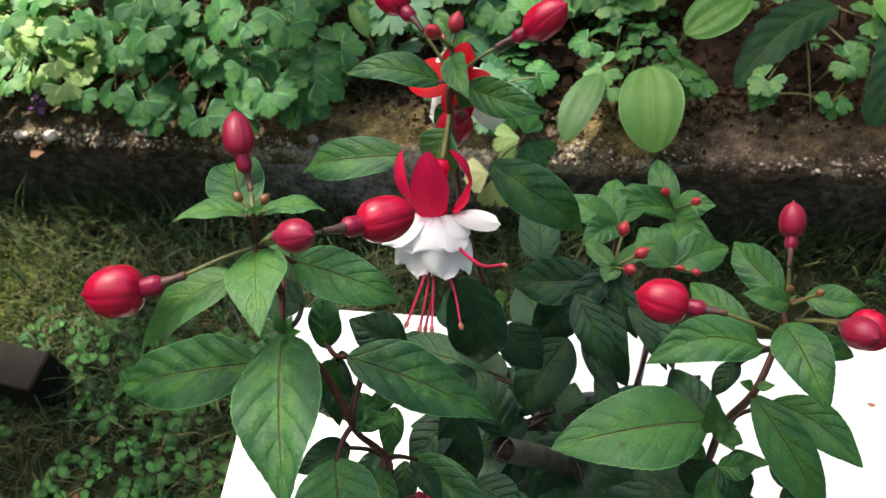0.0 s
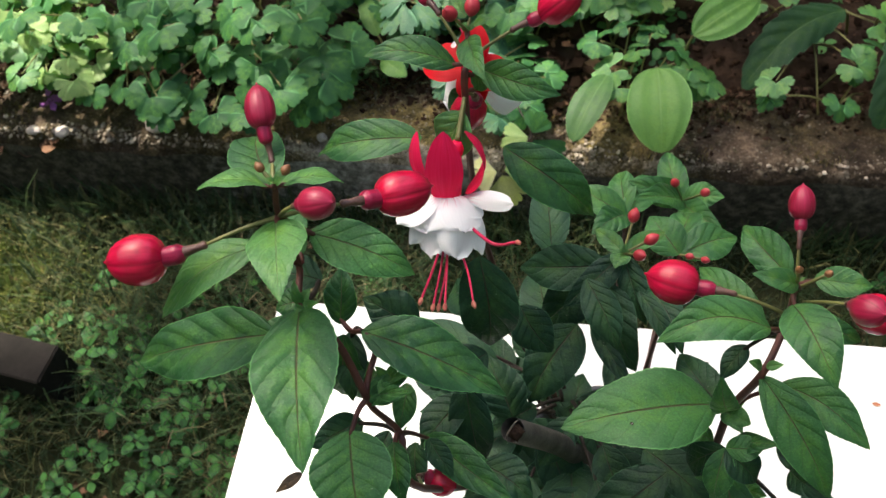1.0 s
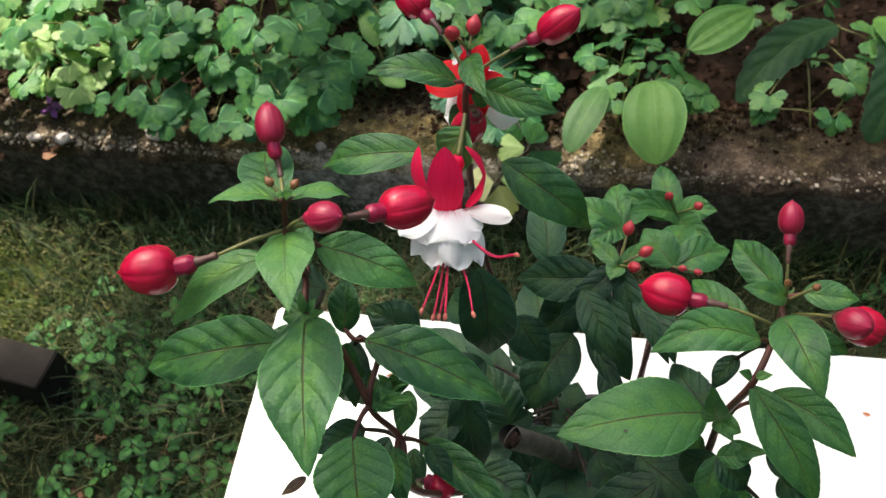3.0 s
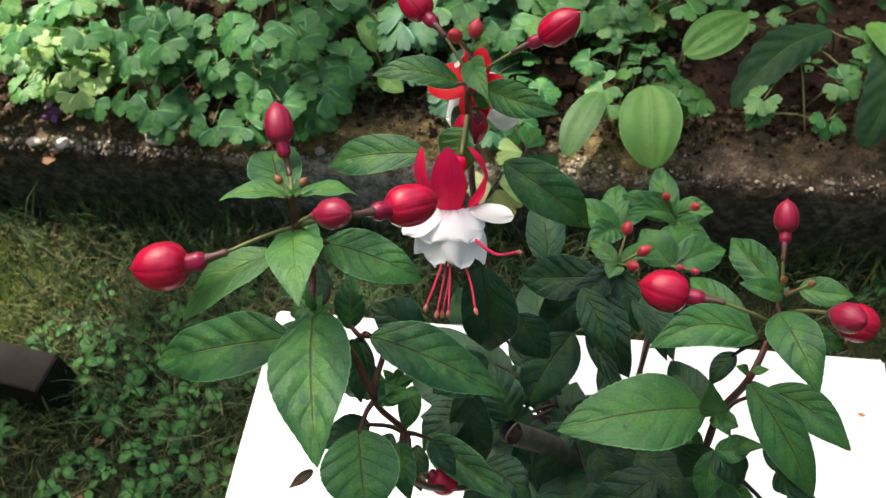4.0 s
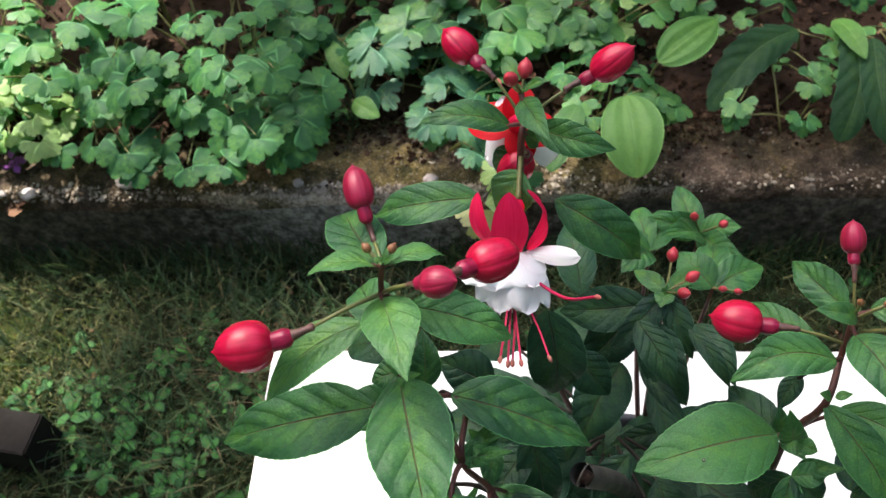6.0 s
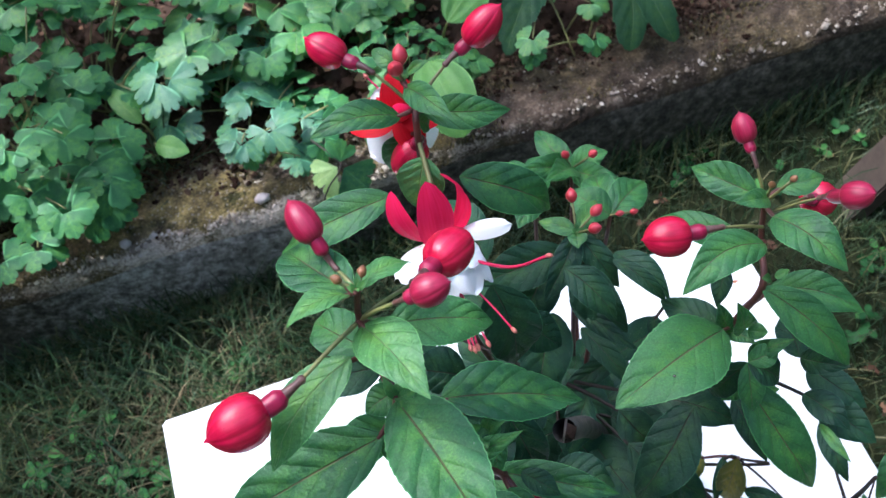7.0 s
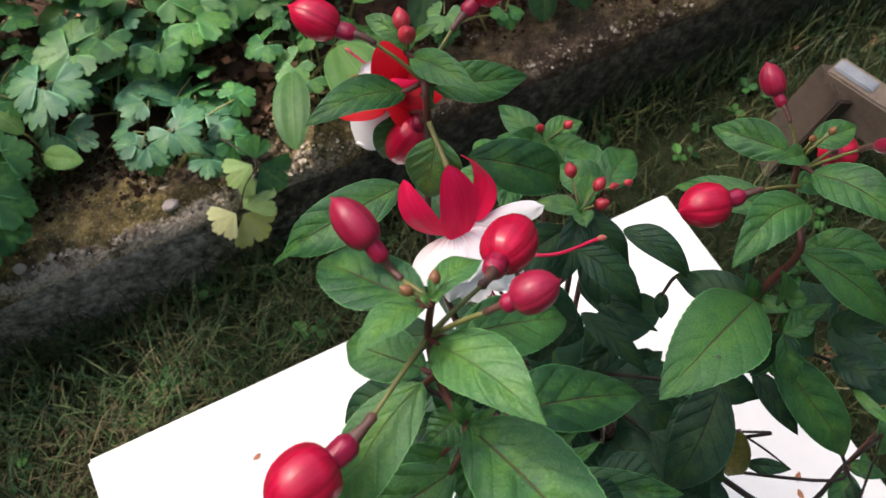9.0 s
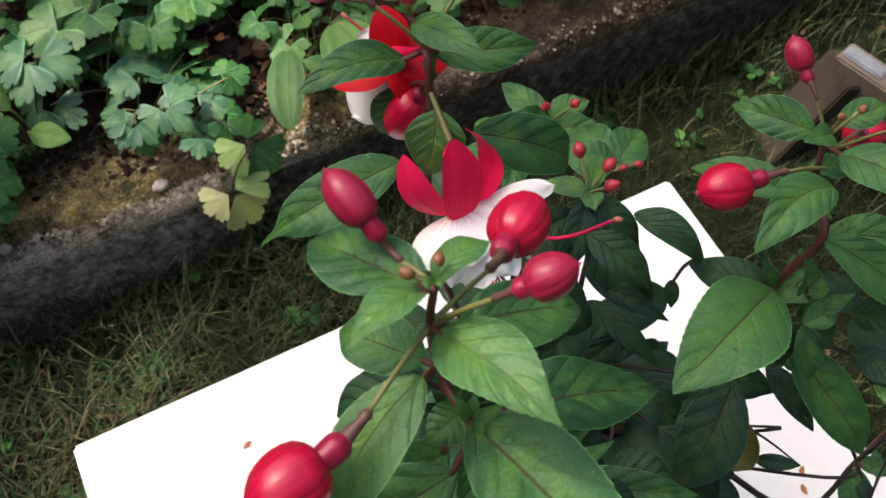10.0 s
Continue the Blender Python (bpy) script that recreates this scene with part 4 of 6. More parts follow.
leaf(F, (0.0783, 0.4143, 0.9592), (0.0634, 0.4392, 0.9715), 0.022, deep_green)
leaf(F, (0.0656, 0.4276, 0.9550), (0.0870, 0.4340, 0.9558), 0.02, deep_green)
for p, q, e in (((0.1970, 0.3925, 0.8398), (0.1743, 0.3758, 0.8316), (0.2089, 0.3611, 0.8423)), ((0.2404, 0.3305, 0.8191), (0.2508, 0.3387, 0.8243), (0.2492, 0.3518, 0.8716))):
    for w in (q, e):
        tube("twig", [p, Vector(p).lerp(Vector(w), 0.5) + Vector((0, 0, 0.002)), w], 0.0008, 0.0005, stem_bark, F, "thin dark twig")
for p, q in (((0.1970, 0.3925, 0.8398), (0.215, 0.37, 0.86)), ((0.2474, 0.3510, 0.8231), (0.165, 0.35, 0.88))):
    tube("twig", [(0.14, 0.44, 0.75), Vector(p).lerp(Vector(q), 0.4), p], 0.0012, 0.0007, stem_bark, F, "thin dark twig")

# Small leaves in the axils
leaf(F, (0.1727, 0.405, 1.0542), (0.178, 0.405, 1.0575), 0.0035, young_green)
leaf(F, (0.1715, 0.405, 1.053), (0.1662, 0.405, 1.0579), 0.004, young_green)
leaf(F, (0.1653, 0.402, 1.0201), (0.159, 0.404, 1.044), 0.0105, fuchsia_green)
leaf(F, (0.1656, 0.4, 1.0222), (0.1725, 0.396, 1.0232), 0.0075, young_green)
leaf(F, (0.1709, 0.398, 0.9947), (0.1825, 0.392, 1.0168), 0.0095, fuchsia_green)
leaf(F, (0.1652, 0.405, 0.9779), (0.151, 0.405, 0.988), 0.01, fuchsia_green)
leaf(F, (0.1715, 0.395, 0.9681), (0.1586, 0.39, 0.9755), 0.0105, fuchsia_green)
leaf(F, (0.1787, 0.395, 0.9508), (0.1874, 0.388, 0.9674), 0.012, fuchsia_green)
leaf(F, (0.0343, 0.377, 1.0628), (0.0547, 0.372, 1.0834), 0.0085, fuchsia_green)
leaf(F, (0.0276, 0.392, 1.0795), (0.0254, 0.384, 1.0379), 0.0165, fuchsia_green)
leaf(F, (0.0289, 0.376, 0.9656), (0.0397, 0.384, 1.0128), 0.0075, fuchsia_green)
leaf(F, (0.0454, 0.388, 0.9937), (0.0828, 0.37, 0.9931), 0.0165, fuchsia_green)
leaf(F, (0.0322, 0.39, 1.0409), (0.0283, 0.395, 1.0604), 0.007, young_green)

bud(F, (0.0560, 0.3547, 1.0352), (0.0523, 0.3649, 1.0172), (0.0546, 0.3646, 1.0169), (0.0640, 0.3635, 1.0112), 0.006)

def blemish(on, at, r, material, label):
    """A tiny round mark lying on the blade nearest to at."""
    v = min(on.data.vertices, key=lambda q: (q.co - Vector(at)).length)
    n = v.normal if v.normal.dot(VIEWSIDE - v.co) > 0 else -v.normal
    bm = bmesh.new()
    bmesh.ops.create_cone(bm, cap_ends=True, segments=14, radius1=r, radius2=r * 0.7, depth=0.0003)
    bm.transform(Matrix.Translation(v.co + n * 0.0002) @ n.to_track_quat("Z", "Y").to_matrix().to_4x4())
    return part("blemish", bm, material, on, label, smooth=True)


blemish(spotted, (0.129, 0.392, 1.015), 0.0009, soil_brown, "small dark round insect mark")
blemish(spotted, (0.129, 0.392, 1.0152), 0.0005, board_white, "pale centre of the mark")

# Two overlapping buds at the outer side of that shoot
bud(F, (0.1864, 0.4316, 1.0551), (0.1978, 0.4208, 1.0749), (0.1945, 0.4118, 1.0887), (0.1996, 0.4047, 1.0978), 0.0056, bud_pink, "dusky pink fuchsia bud", 0.0026)
bud(F, (0.1864, 0.4316, 1.0551), (0.2105, 0.4385, 1.043), (0.2125, 0.439, 1.039), (0.2255, 0.4427, 1.0285), 0.0085)

# Small shoots further back with tiny red buds
def tuft(at, ends, width, material):
    for e in ends:
        leaf(F, at, e, width, material, arch=0.1, fold=0.3)


tuft((0.1231, 0.4774, 1.0078), ((0.1198, 0.4678, 1.0110), (0.110, 0.492, 1.004), (0.142, 0.497, 0.998)), 0.009, young_green)
tuft((0.150, 0.495, 0.982), ((0.158, 0.532, 0.968), (0.178, 0.512, 0.975), (0.135, 0.515, 0.985)), 0.019, fuchsia_green)
tuft((0.1231, 0.4774, 1.0078), ((0.098, 0.455, 0.995), (0.135, 0.452, 0.99)), 0.013, deep_green)
for q in ((0.1267, 0.4929, 1.0157), (0.1349, 0.4824, 1.0134), (0.1300, 0.4728, 1.0147)):
    small_bud(F, (0.1231, 0.4774, 1.0078), q, 0.0027)
small_bud(F, (0.150, 0.495, 0.982), (0.1544, 0.4935, 0.9836), 0.0017)
small_bud(F, (0.150, 0.495, 0.982), (0.1616, 0.4924, 0.9830), 0.0017)
tuft((0.1545, 0.5526, 0.9450), ((0.1454, 0.5862, 0.9471), (0.1300, 0.5266, 0.9850), (0.1743, 0.5494, 0.9564), (0.172, 0.528, 0.958), (0.125, 0.552, 0.962)), 0.016, fuchsia_green)
small_bud(F, (0.1545, 0.5526, 0.9450), (0.1487, 0.5493, 0.9661), 0.0024)
small_bud(F, (0.1545, 0.5526, 0.9450), (0.1646, 0.5474, 0.9615), 0.0024)
tuft((0.125, 0.535, 0.955), ((0.1209, 0.5698, 0.9495), (0.098, 0.548, 0.962), (0.142, 0.568, 0.945), (0.108, 0.515, 0.965)), 0.016, fuchsia_green)
tube("stem", [(0.135, 0.478, 0.74), (0.125, 0.52, 0.86), (0.125, 0.535, 0.955)], 0.002, 0.001, stem_red, F, STEM)
tube("stem", [(0.132, 0.47, 0.74), (0.145, 0.49, 0.9), (0.150, 0.495, 0.982)], 0.002, 0.001, stem_red, F, STEM)

# Darker leaves inside the bush, shade put into their colour, with openings through which the board shows
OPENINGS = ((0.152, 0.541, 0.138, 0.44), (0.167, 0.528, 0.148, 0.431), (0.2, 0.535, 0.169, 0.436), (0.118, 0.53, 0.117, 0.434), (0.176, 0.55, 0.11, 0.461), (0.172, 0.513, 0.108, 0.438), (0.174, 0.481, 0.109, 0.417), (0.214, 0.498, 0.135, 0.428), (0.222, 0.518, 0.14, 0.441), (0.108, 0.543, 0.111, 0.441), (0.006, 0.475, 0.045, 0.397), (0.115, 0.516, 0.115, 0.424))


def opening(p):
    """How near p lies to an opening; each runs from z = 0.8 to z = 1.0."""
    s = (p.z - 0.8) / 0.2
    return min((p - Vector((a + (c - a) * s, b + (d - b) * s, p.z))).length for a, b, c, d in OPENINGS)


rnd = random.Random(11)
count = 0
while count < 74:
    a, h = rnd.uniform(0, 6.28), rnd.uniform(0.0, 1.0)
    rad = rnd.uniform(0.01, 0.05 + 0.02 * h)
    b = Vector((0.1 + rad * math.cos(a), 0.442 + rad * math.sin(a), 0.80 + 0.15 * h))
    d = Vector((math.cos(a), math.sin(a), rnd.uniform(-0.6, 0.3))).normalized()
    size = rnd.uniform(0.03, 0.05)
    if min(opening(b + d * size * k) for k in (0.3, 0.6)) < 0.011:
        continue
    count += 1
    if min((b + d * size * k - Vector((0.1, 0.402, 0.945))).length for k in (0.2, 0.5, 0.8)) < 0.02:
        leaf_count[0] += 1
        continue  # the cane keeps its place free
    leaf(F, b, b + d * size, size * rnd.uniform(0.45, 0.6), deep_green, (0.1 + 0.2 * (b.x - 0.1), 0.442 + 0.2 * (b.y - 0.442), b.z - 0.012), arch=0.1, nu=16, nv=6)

# A cut grey cane among the leaves
cane = thing("cut_cane", "weathered grey cut stub with a hollow end among the stems", "stick")
v, f, uv = lathe_along(bezier([(0.125, 0.44, 0.74), (0.1225, 0.424, 0.83), (0.1181, 0.4176, 0.8850), (0.1016, 0.4075, 0.9480), (0.0823, 0.3930, 1.0011)], 6), [0.0052] * 25, 14, cap=False)
put("cane_wall", mesh_of("cane_wall", v, f, cane_grey, uv), cane)
# A solid dark plug; its colour gives the shade inside the open end
v, f, uv = lathe_along([Vector((0.0823, 0.3930, 1.0011)) + Vector((0.0002, 0, 0)), Vector((0.0823, 0.3930, 1.0011)) + Vector((0.004, -0.0025, -0.0002))], [0.0034, 0.0028], 12)
put("hollow", mesh_of("hollow", v, f, soil_brown, uv), cane, "dark plug coloured like the shade inside the hollow")
v, f, uv = lathe_along([Vector((0.0823, 0.3930, 1.0011)) + Vector((0.0006, -0.0003, 0)), Vector((0.0823, 0.3930, 1.0011)) + Vector((-0.0001, 0.0001, 0))], [0.0052, 0.0047], 14, cap=False)
put("rim", mesh_of("rim", v, f, cane_grey, uv), cane)


# Blooms
def fan(parent, base, tip, width, normal, cup=0.25, wave=0.06, nu=18, nv=12, seed=0, material=None, bulge=0.12):
    """A broad rounded petal from base to tip."""
    rr = random.Random(seed)
    base, tip = Vector(base), Vector(tip)
    ax = tip - base
    length = ax.length
    ax.normalize()
    n = Vector(normal)
    n = (n - ax * n.dot(ax)).normalized()
    side = ax.cross(n)
    p1, p2 = rr.uniform(0, 6), rr.uniform(0, 6)
    verts, faces, uvs = [], [], []
    for i in range(nu + 1):
        s = i / nu
        grow = 0.16 + 0.84 * math.sin(min(1.0, s * 1.6) * math.pi / 2)
        close = max(0.0, 1 - max(0.0, (s - 0.45) / 0.55) ** 3.2) ** 0.5
        w = 0.5 * width * grow * max(close, 0.02)
        for j in range(nv + 1):
            u = 2 * j / nv - 1
            reach = s * length * (1 + 0.03 * s * math.sin(4 * u + p1))
            lift = -cup * w * u * u + bulge * length * math.sin(math.pi * s) + wave * width * s * s * math.sin(3.0 * u + p2)
            verts.append(base + ax * reach + side * (u * w) + n * lift)
            uvs.append((0.5 + 0.5 * u, s))
    for i in range(nu):
        for j in range(nv):
            a = i * (nv + 1) + j
            faces.append((a, a + 1, a + nv + 2, a + nv + 1))
    return put("petal", mesh_of("petal", verts, faces, material or petal_white, uvs), parent)


def sepal(parent, base, tip, width, normal, arch=0.14, fold=-0.3, material=None):
    v, f, uv = leaf_shape(base, tip, width, arch=arch, fold=fold, hint=normal, fat=0.44, ex=0.55, teeth=0.0, ripple=0.004, nu=24, nv=10, seed=int(width * 1e5))
    return put("sepal", mesh_of("sepal", v, f, material or sepal_red, uv), parent)


def stamen(parent, a, b, bend, r=0.0005, tipped=True):
    a, b = Vector(a), Vector(b)
    ob = tube("stamen", [a, a.lerp(b, 0.5) + Vector(bend), b], r, r * 0.85, stamen_red, parent, sides=6, n=6)
    if tipped:
        d = (b - a).normalized()
        v, f, uv = lathe_along([b - d * 0.001, b, b + d * 0.0012, b + d * 0.002], [0.0005, 0.0009, 0.0008, 0.0003], 8)
        put("anther", mesh_of("anther", v, f, anther_tan, uv), ob, "small tan anther")
    return ob


J = Vector((0.0541, 0.4585, 1.0745))
bloom = put("flower", mesh_of("flower", *lathe_along(bezier([(0.0578, 0.4702, 1.0910), Vector((0.0578, 0.4702, 1.0910)).lerp(J, 0.35), J], 5), [0.0016, 0.0024, 0.003, 0.0029, 0.0026, 0.0028, 0.0033, 0.0038, 0.0044, 0.0049, 0.0052], 14)[:2], sepal_red), F, "open bloom with upswept red sepals and white petals")
tube("pedicel", [(0.0589, 0.4874, 1.0974), Vector((0.0589, 0.4874, 1.0974)).lerp(Vector((0.0578, 0.4702, 1.0910)), 0.5), (0.0578, 0.4702, 1.0910)], 0.0009, 0.0011, pedicel_green, bloom, "slender green flower stalk")
sepal(bloom, (0.0536, 0.4535, 1.0752), (0.0547, 0.4643, 1.1035), 0.0145, (0.1, -0.75, 0.6), arch=0.12)
sepal(bloom, J + Vector((-0.0045, -0.001, 0.0)), (0.0425, 0.4715, 1.0945), 0.0145, (-0.79, -0.61, 0.15), arch=0.2)
sepal(bloom, J + Vector((0.0065, 0.0, -0.0005)), (0.0612, 0.4685, 1.0992), 0.0135, (0.97, 0.12, -0.1), arch=0.3)
# The petals hang about this axis: R to one side, A along it, C outwards to the open side
A_ = Vector((0.05, -0.87, -0.49)).normalized()
C_ = Vector((0.17, -0.565, 0.81))
C_ = (C_ - A_ * C_.dot(A_)).normalized()
R_ = C_.cross(A_)
R_ = R_ if R_.x > 0 else -R_


def bloom_petal(r, a, c, width, seed, cup=0.35, wave=0.04, bulge=0.14, start=0.0025):
    out = (R_ * r + C_ * c).normalized()
    tip_at = J + A_ * a + R_ * r + C_ * c
    fan(bloom, J + out * start + A_ * 0.001, tip_at, width, out + C_ * 0.4 - A_ * 0.35, cup, wave, seed=seed, bulge=bulge)


# Inner skirt, then the broad outer petals
for r, a, c, w, s in ((-0.006, 0.0255, 0.0055, 0.015, 1), (0.004, 0.026, 0.008, 0.016, 2), (0.0135, 0.0235, 0.003, 0.013, 3), (-0.0135, 0.0205, 0.0015, 0.014, 4), (-0.006, 0.0245, -0.006, 0.015, 5), (0.007, 0.0245, -0.006, 0.015, 6), (0.0, 0.025, 0.001, 0.014, 12)):
    bloom_petal(r, a, c, w, s, 0.4, 0.07, 0.2)
for r, a, c, w, s in ((-0.0185, 0.0135, 0.0075, 0.0185, 7), (0.0065, 0.0165, 0.0115, 0.0185, 8), (-0.0075, 0.0165, 0.0105, 0.017, 10), (-0.0205, 0.0095, -0.003, 0.013, 13), (0.014, 0.013, -0.007, 0.016, 14), (-0.008, 0.014, -0.012, 0.018, 15), (0.004, 0.014, -0.013, 0.018, 16)):
    bloom_petal(r, a, c, w, s, 0.25, 0.03, 0.12)
bloom_petal(0.0125, 0.0105, 0.0055, 0.0135, 17, 0.25, 0.03, 0.12)
fan(bloom, J + R_ * 0.006 + A_ * 0.002, (0.0808, 0.4475, 1.0842), 0.0078, (0.1, -0.5, 0.85), 0.25, 0.02, seed=9, bulge=0.06)
for e, bend in (((0.0511, 0.4105, 1.0739), (0, 0, -0.002)), ((0.0551, 0.4161, 1.0599), (0.001, 0, -0.002)), ((0.0535, 0.4145, 1.0625), (0, 0, -0.002)), ((0.0585, 0.4135, 1.0655), (0, 0, -0.002)), ((0.0690, 0.4150, 1.0662), (0.002, 0, -0.003))):
    stamen(bloom, J + A_ * 0.012, e, bend)
stamen(bloom, J + A_ * 0.01 + R_ * 0.005, (0.0856, 0.4232, 1.0968), (0.002, -0.004, -0.003), 0.0007)

c2 = Vector((0.0570, 0.5111, 1.0880))
bloom2 = put("flower", mesh_of("flower", *lathe_along(bezier([(0.0605, 0.4932, 1.1096), Vector((0.0605, 0.4932, 1.1096)).lerp(c2, 0.6), c2], 5), [0.001, 0.001, 0.0012, 0.0015, 0.002, 0.0026, 0.003, 0.0034, 0.0036, 0.0038, 0.004], 12)[:2], sepal_red), F, "open bloom seen from above with red sepals and white petals")
for q, w in (((0.0359, 0.5168, 1.0823), 0.0175), ((0.0597, 0.5229, 1.1001), 0.0135), ((0.0741, 0.5046, 1.0851), 0.0165), ((0.060, 0.497, 1.078), 0.013)):
    sepal(bloom2, c2, q, w, (0, -0.3, 0.95), arch=0.1, fold=0.2, material=sepal_deep)
for q, w, s in (((0.0423, 0.5171, 1.0596), 0.018, 21), ((0.0738, 0.5248, 1.0532), 0.02, 22), ((0.0508, 0.5223, 1.0920), 0.012, 27), ((0.0685, 0.5140, 1.0881), 0.012, 28), ((0.048, 0.527, 1.062), 0.018, 25), ((0.064, 0.531, 1.07), 0.018, 26)):
    n = Vector(q) - (c2 + Vector((0, 0, -0.03)))
    fan(bloom2, c2 + Vector((0, 0, -0.004)), q, w, n.normalized() * 0.35 + (VIEWSIDE - c2).normalized() * 0.8, 0.3, 0.06, seed=s, bulge=0.1)
stamen(bloom2, c2, (0.0497, 0.5315, 1.0915), (0, 0.002, 0.0))
bud(F, (0.0589, 0.4874, 1.0974), back((0.0615, 0.5000, 1.0815), -0.008), back((0.0602, 0.5030, 1.0750), -0.009), back((0.0510, 0.5072, 1.0545), -0.009), 0.0078)

# Planting bed
def leaflet_mesh(name, size, seed, material, lobes=3, cren=0.06, notch=0.3, spread=1.5):
    """A fan-shaped, lobed and scalloped leaflet; its stalk is at the origin and it points along +y."""
    rr = random.Random(seed)
    verts, faces, uvs = [], [], []
    nt_, nr = 54, 5
    tilt = [rr.uniform(-0.07, 0.07) for _ in range(lobes)]
    for i in range(nt_ + 1):
        th = -spread + 2 * spread * i / nt_
        q = (i / nt_) * lobes
        lobe = abs(math.sin(math.pi * q)) ** 0.45
        r = size * (0.8 + 0.2 * math.cos(th)) * (1 - notch + notch * lobe) * (1 + tilt[min(lobes - 1, int(q))])
        r *= 1 + 1.6 * cren * (abs(math.sin(q * math.pi * 3)) ** 0.5 - 0.7)
        for k in range(nr + 1):
            f_ = (k / nr) ** 0.8
            x, y = math.sin(th) * r * f_, math.cos(th) * r * f_
            e = math.hypot(x, y) / size
            z = 0.02 * size * e * math.cos(2 * math.pi * q) - 0.2 * size * e * e * abs(math.sin(0.5 * th)) - 0.08 * size * e ** 3 + 0.07 * size * noise.noise((x * 45 + seed, y * 45, 0))
            verts.append((x, y, z))
            uvs.append((0.5 + 0.5 * math.sin(th), f_))
    for i in range(nt_):
        for k in range(nr):
            a = i * (nr + 1) + k
            faces.append((a, a + nr + 1, a + nr + 2, a + 1))
    return verts, faces, uvs


def compound_mesh(name, size, seed, material, **kw):
    """Three leaflets on short stalks, as one leaf in the plane z = 0."""
    rr = random.Random(seed)
    V, Fc, U = [], [], []
    for a, s in ((-78, 0.92), (0, 1.0), (78, 0.92)):
        v, f, u = leaflet_mesh(name, size * s * rr.uniform(0.9, 1.08), seed * 7 + a, material, **kw)
        m = pose(0, 0, 0, 0, 0, a + rr.uniform(-10, 10)) @ pose(0, size * 0.22, 0, rr.uniform(-22, 6), rr.uniform(-14, 14), 0)
        off = len(V)
        V += [m @ Vector(q) for q in v]
        Fc += [tuple(k + off for k in q) for q in f]
        U += u
    return mesh_of(name, V, Fc, material, U)


def bed_plant(label, base, spots, meshes, tilt=28, group="columbines in the bed", category="plant", stalk=pedicel_green, seed=0, scale=(0.75, 1.1)):
    """A plant rooted at base with a leaf at each spot (x, y, z)."""
    rr = random.Random(seed)
    plant = thing("columbine_plant", label, category, group)
    for x, y, z in spots:
        ob = put("leaf", rr.choice(meshes), plant)
        out = math.degrees(math.atan2(x - base[0], y - base[1]))
        s = rr.uniform(*scale)
        # Leaves lean outwards and towards the open side
        ob.matrix_local = pose(x, y, z, 0, 0, -out + rr.uniform(-50, 50)) @ pose(0, 0, 0, -rr.uniform(4, tilt), rr.uniform(-16, 16), 0) @ Matrix.Diagonal((s, s, s, 1))
        top = Vector((x, y, z - 0.002))
        foot = Vector((base[0] + rr.uniform(-0.03, 0.03), base[1] + rr.uniform(-0.03, 0.03), base[2]))
        mid_ = foot.lerp(top, 0.55) + Vector((0, 0, 0.25 * (top - foot).length * 0.4))
        tube("stalk", [foot, mid_, top], 0.0012, 0.0008, stalk, plant, sides=5, n=3)
    return plant


bed_leaves = [compound_mesh("columbine_leaf", 0.029, s, bed_green) for s in range(1, 7)]
blue_leaves = [compound_mesh("columbine_leaf", 0.036, s, blue_green, notch=0.42, cren=0.11) for s in range(11, 15)]
lime_leaves = [compound_mesh("columbine_leaf", 0.03, s, lime_green) for s in range(21, 24)]
fresh_leaves = [compound_mesh("columbine_leaf", 0.03, s, young_green) for s in range(31, 35)]


def scatter(seed, n, xr, yr, zr, gap=0.03, keep=lambda x, y: True):
    """Up to n spots, no two nearer than gap."""
    rr = random.Random(seed)
    out = []
    for _ in range(n * 40):
        x, y = rr.uniform(*xr), rr.uniform(*yr)
        if not keep(x, y) or any((x - a) ** 2 + (y - b) ** 2 < gap * gap for a, b, _c in out):
            continue
        out.append((x, y, rr.uniform(*zr)))
        if len(out) >= n:
            break
    return out


def front(x):
    """How far the foliage reaches over the kerb."""
    return 0.835 + 0.02 * math.sin(x * 23) + (0.06 if x < -0.47 else 0.0)


LUSH = "lush green columbine clump with scalloped leaves beside the kerb"
for k, (x0, x1) in enumerate(((-0.66, -0.5), (-0.52, -0.36), (-0.38, -0.2))):
    lower = scatter(40 + k, 16 if k else 5, (x0, x1), (0.84, 0.98), (0.655, 0.685), 0.036, lambda x, y: y > front(x))
    upper = scatter(50 + k, 22, (x0, x1), (0.90 if k else 0.98, 1.12), (0.69, 0.745), 0.036)
    # The first clump gets the lighter leaves, sunlight put into their colour
    bed_plant(LUSH, ((x0 + x1) / 2, 1.0, 0.61), lower + upper, bed_leaves if k else fresh_leaves, seed=60 + k)
for k, (x0, x1) in enumerate(((-0.75, -0.5), (-0.5, -0.25), (-0.25, 0.0), (0.0, 0.25))):
    bed_plant(LUSH, ((x0 + x1) / 2, 1.2, 0.61), scatter(70 + k, 24, (x0, x1), (1.1, 1.36), (0.69, 0.76), 0.042), bed_leaves + fresh_leaves[:1], seed=80 + k)
# Lime leaf colour here carries the sunlight on this corner of the bed
bed_plant("lime columbine leaves in a sunlit patch, sunlight put into their colour", (-0.56, 0.97, 0.61), scatter(91, 34, (-0.66, -0.46), (0.865, 1.0), (0.65, 0.71), 0.02), lime_leaves + fresh_leaves[:1], seed=92, scale=(0.45, 0.75))
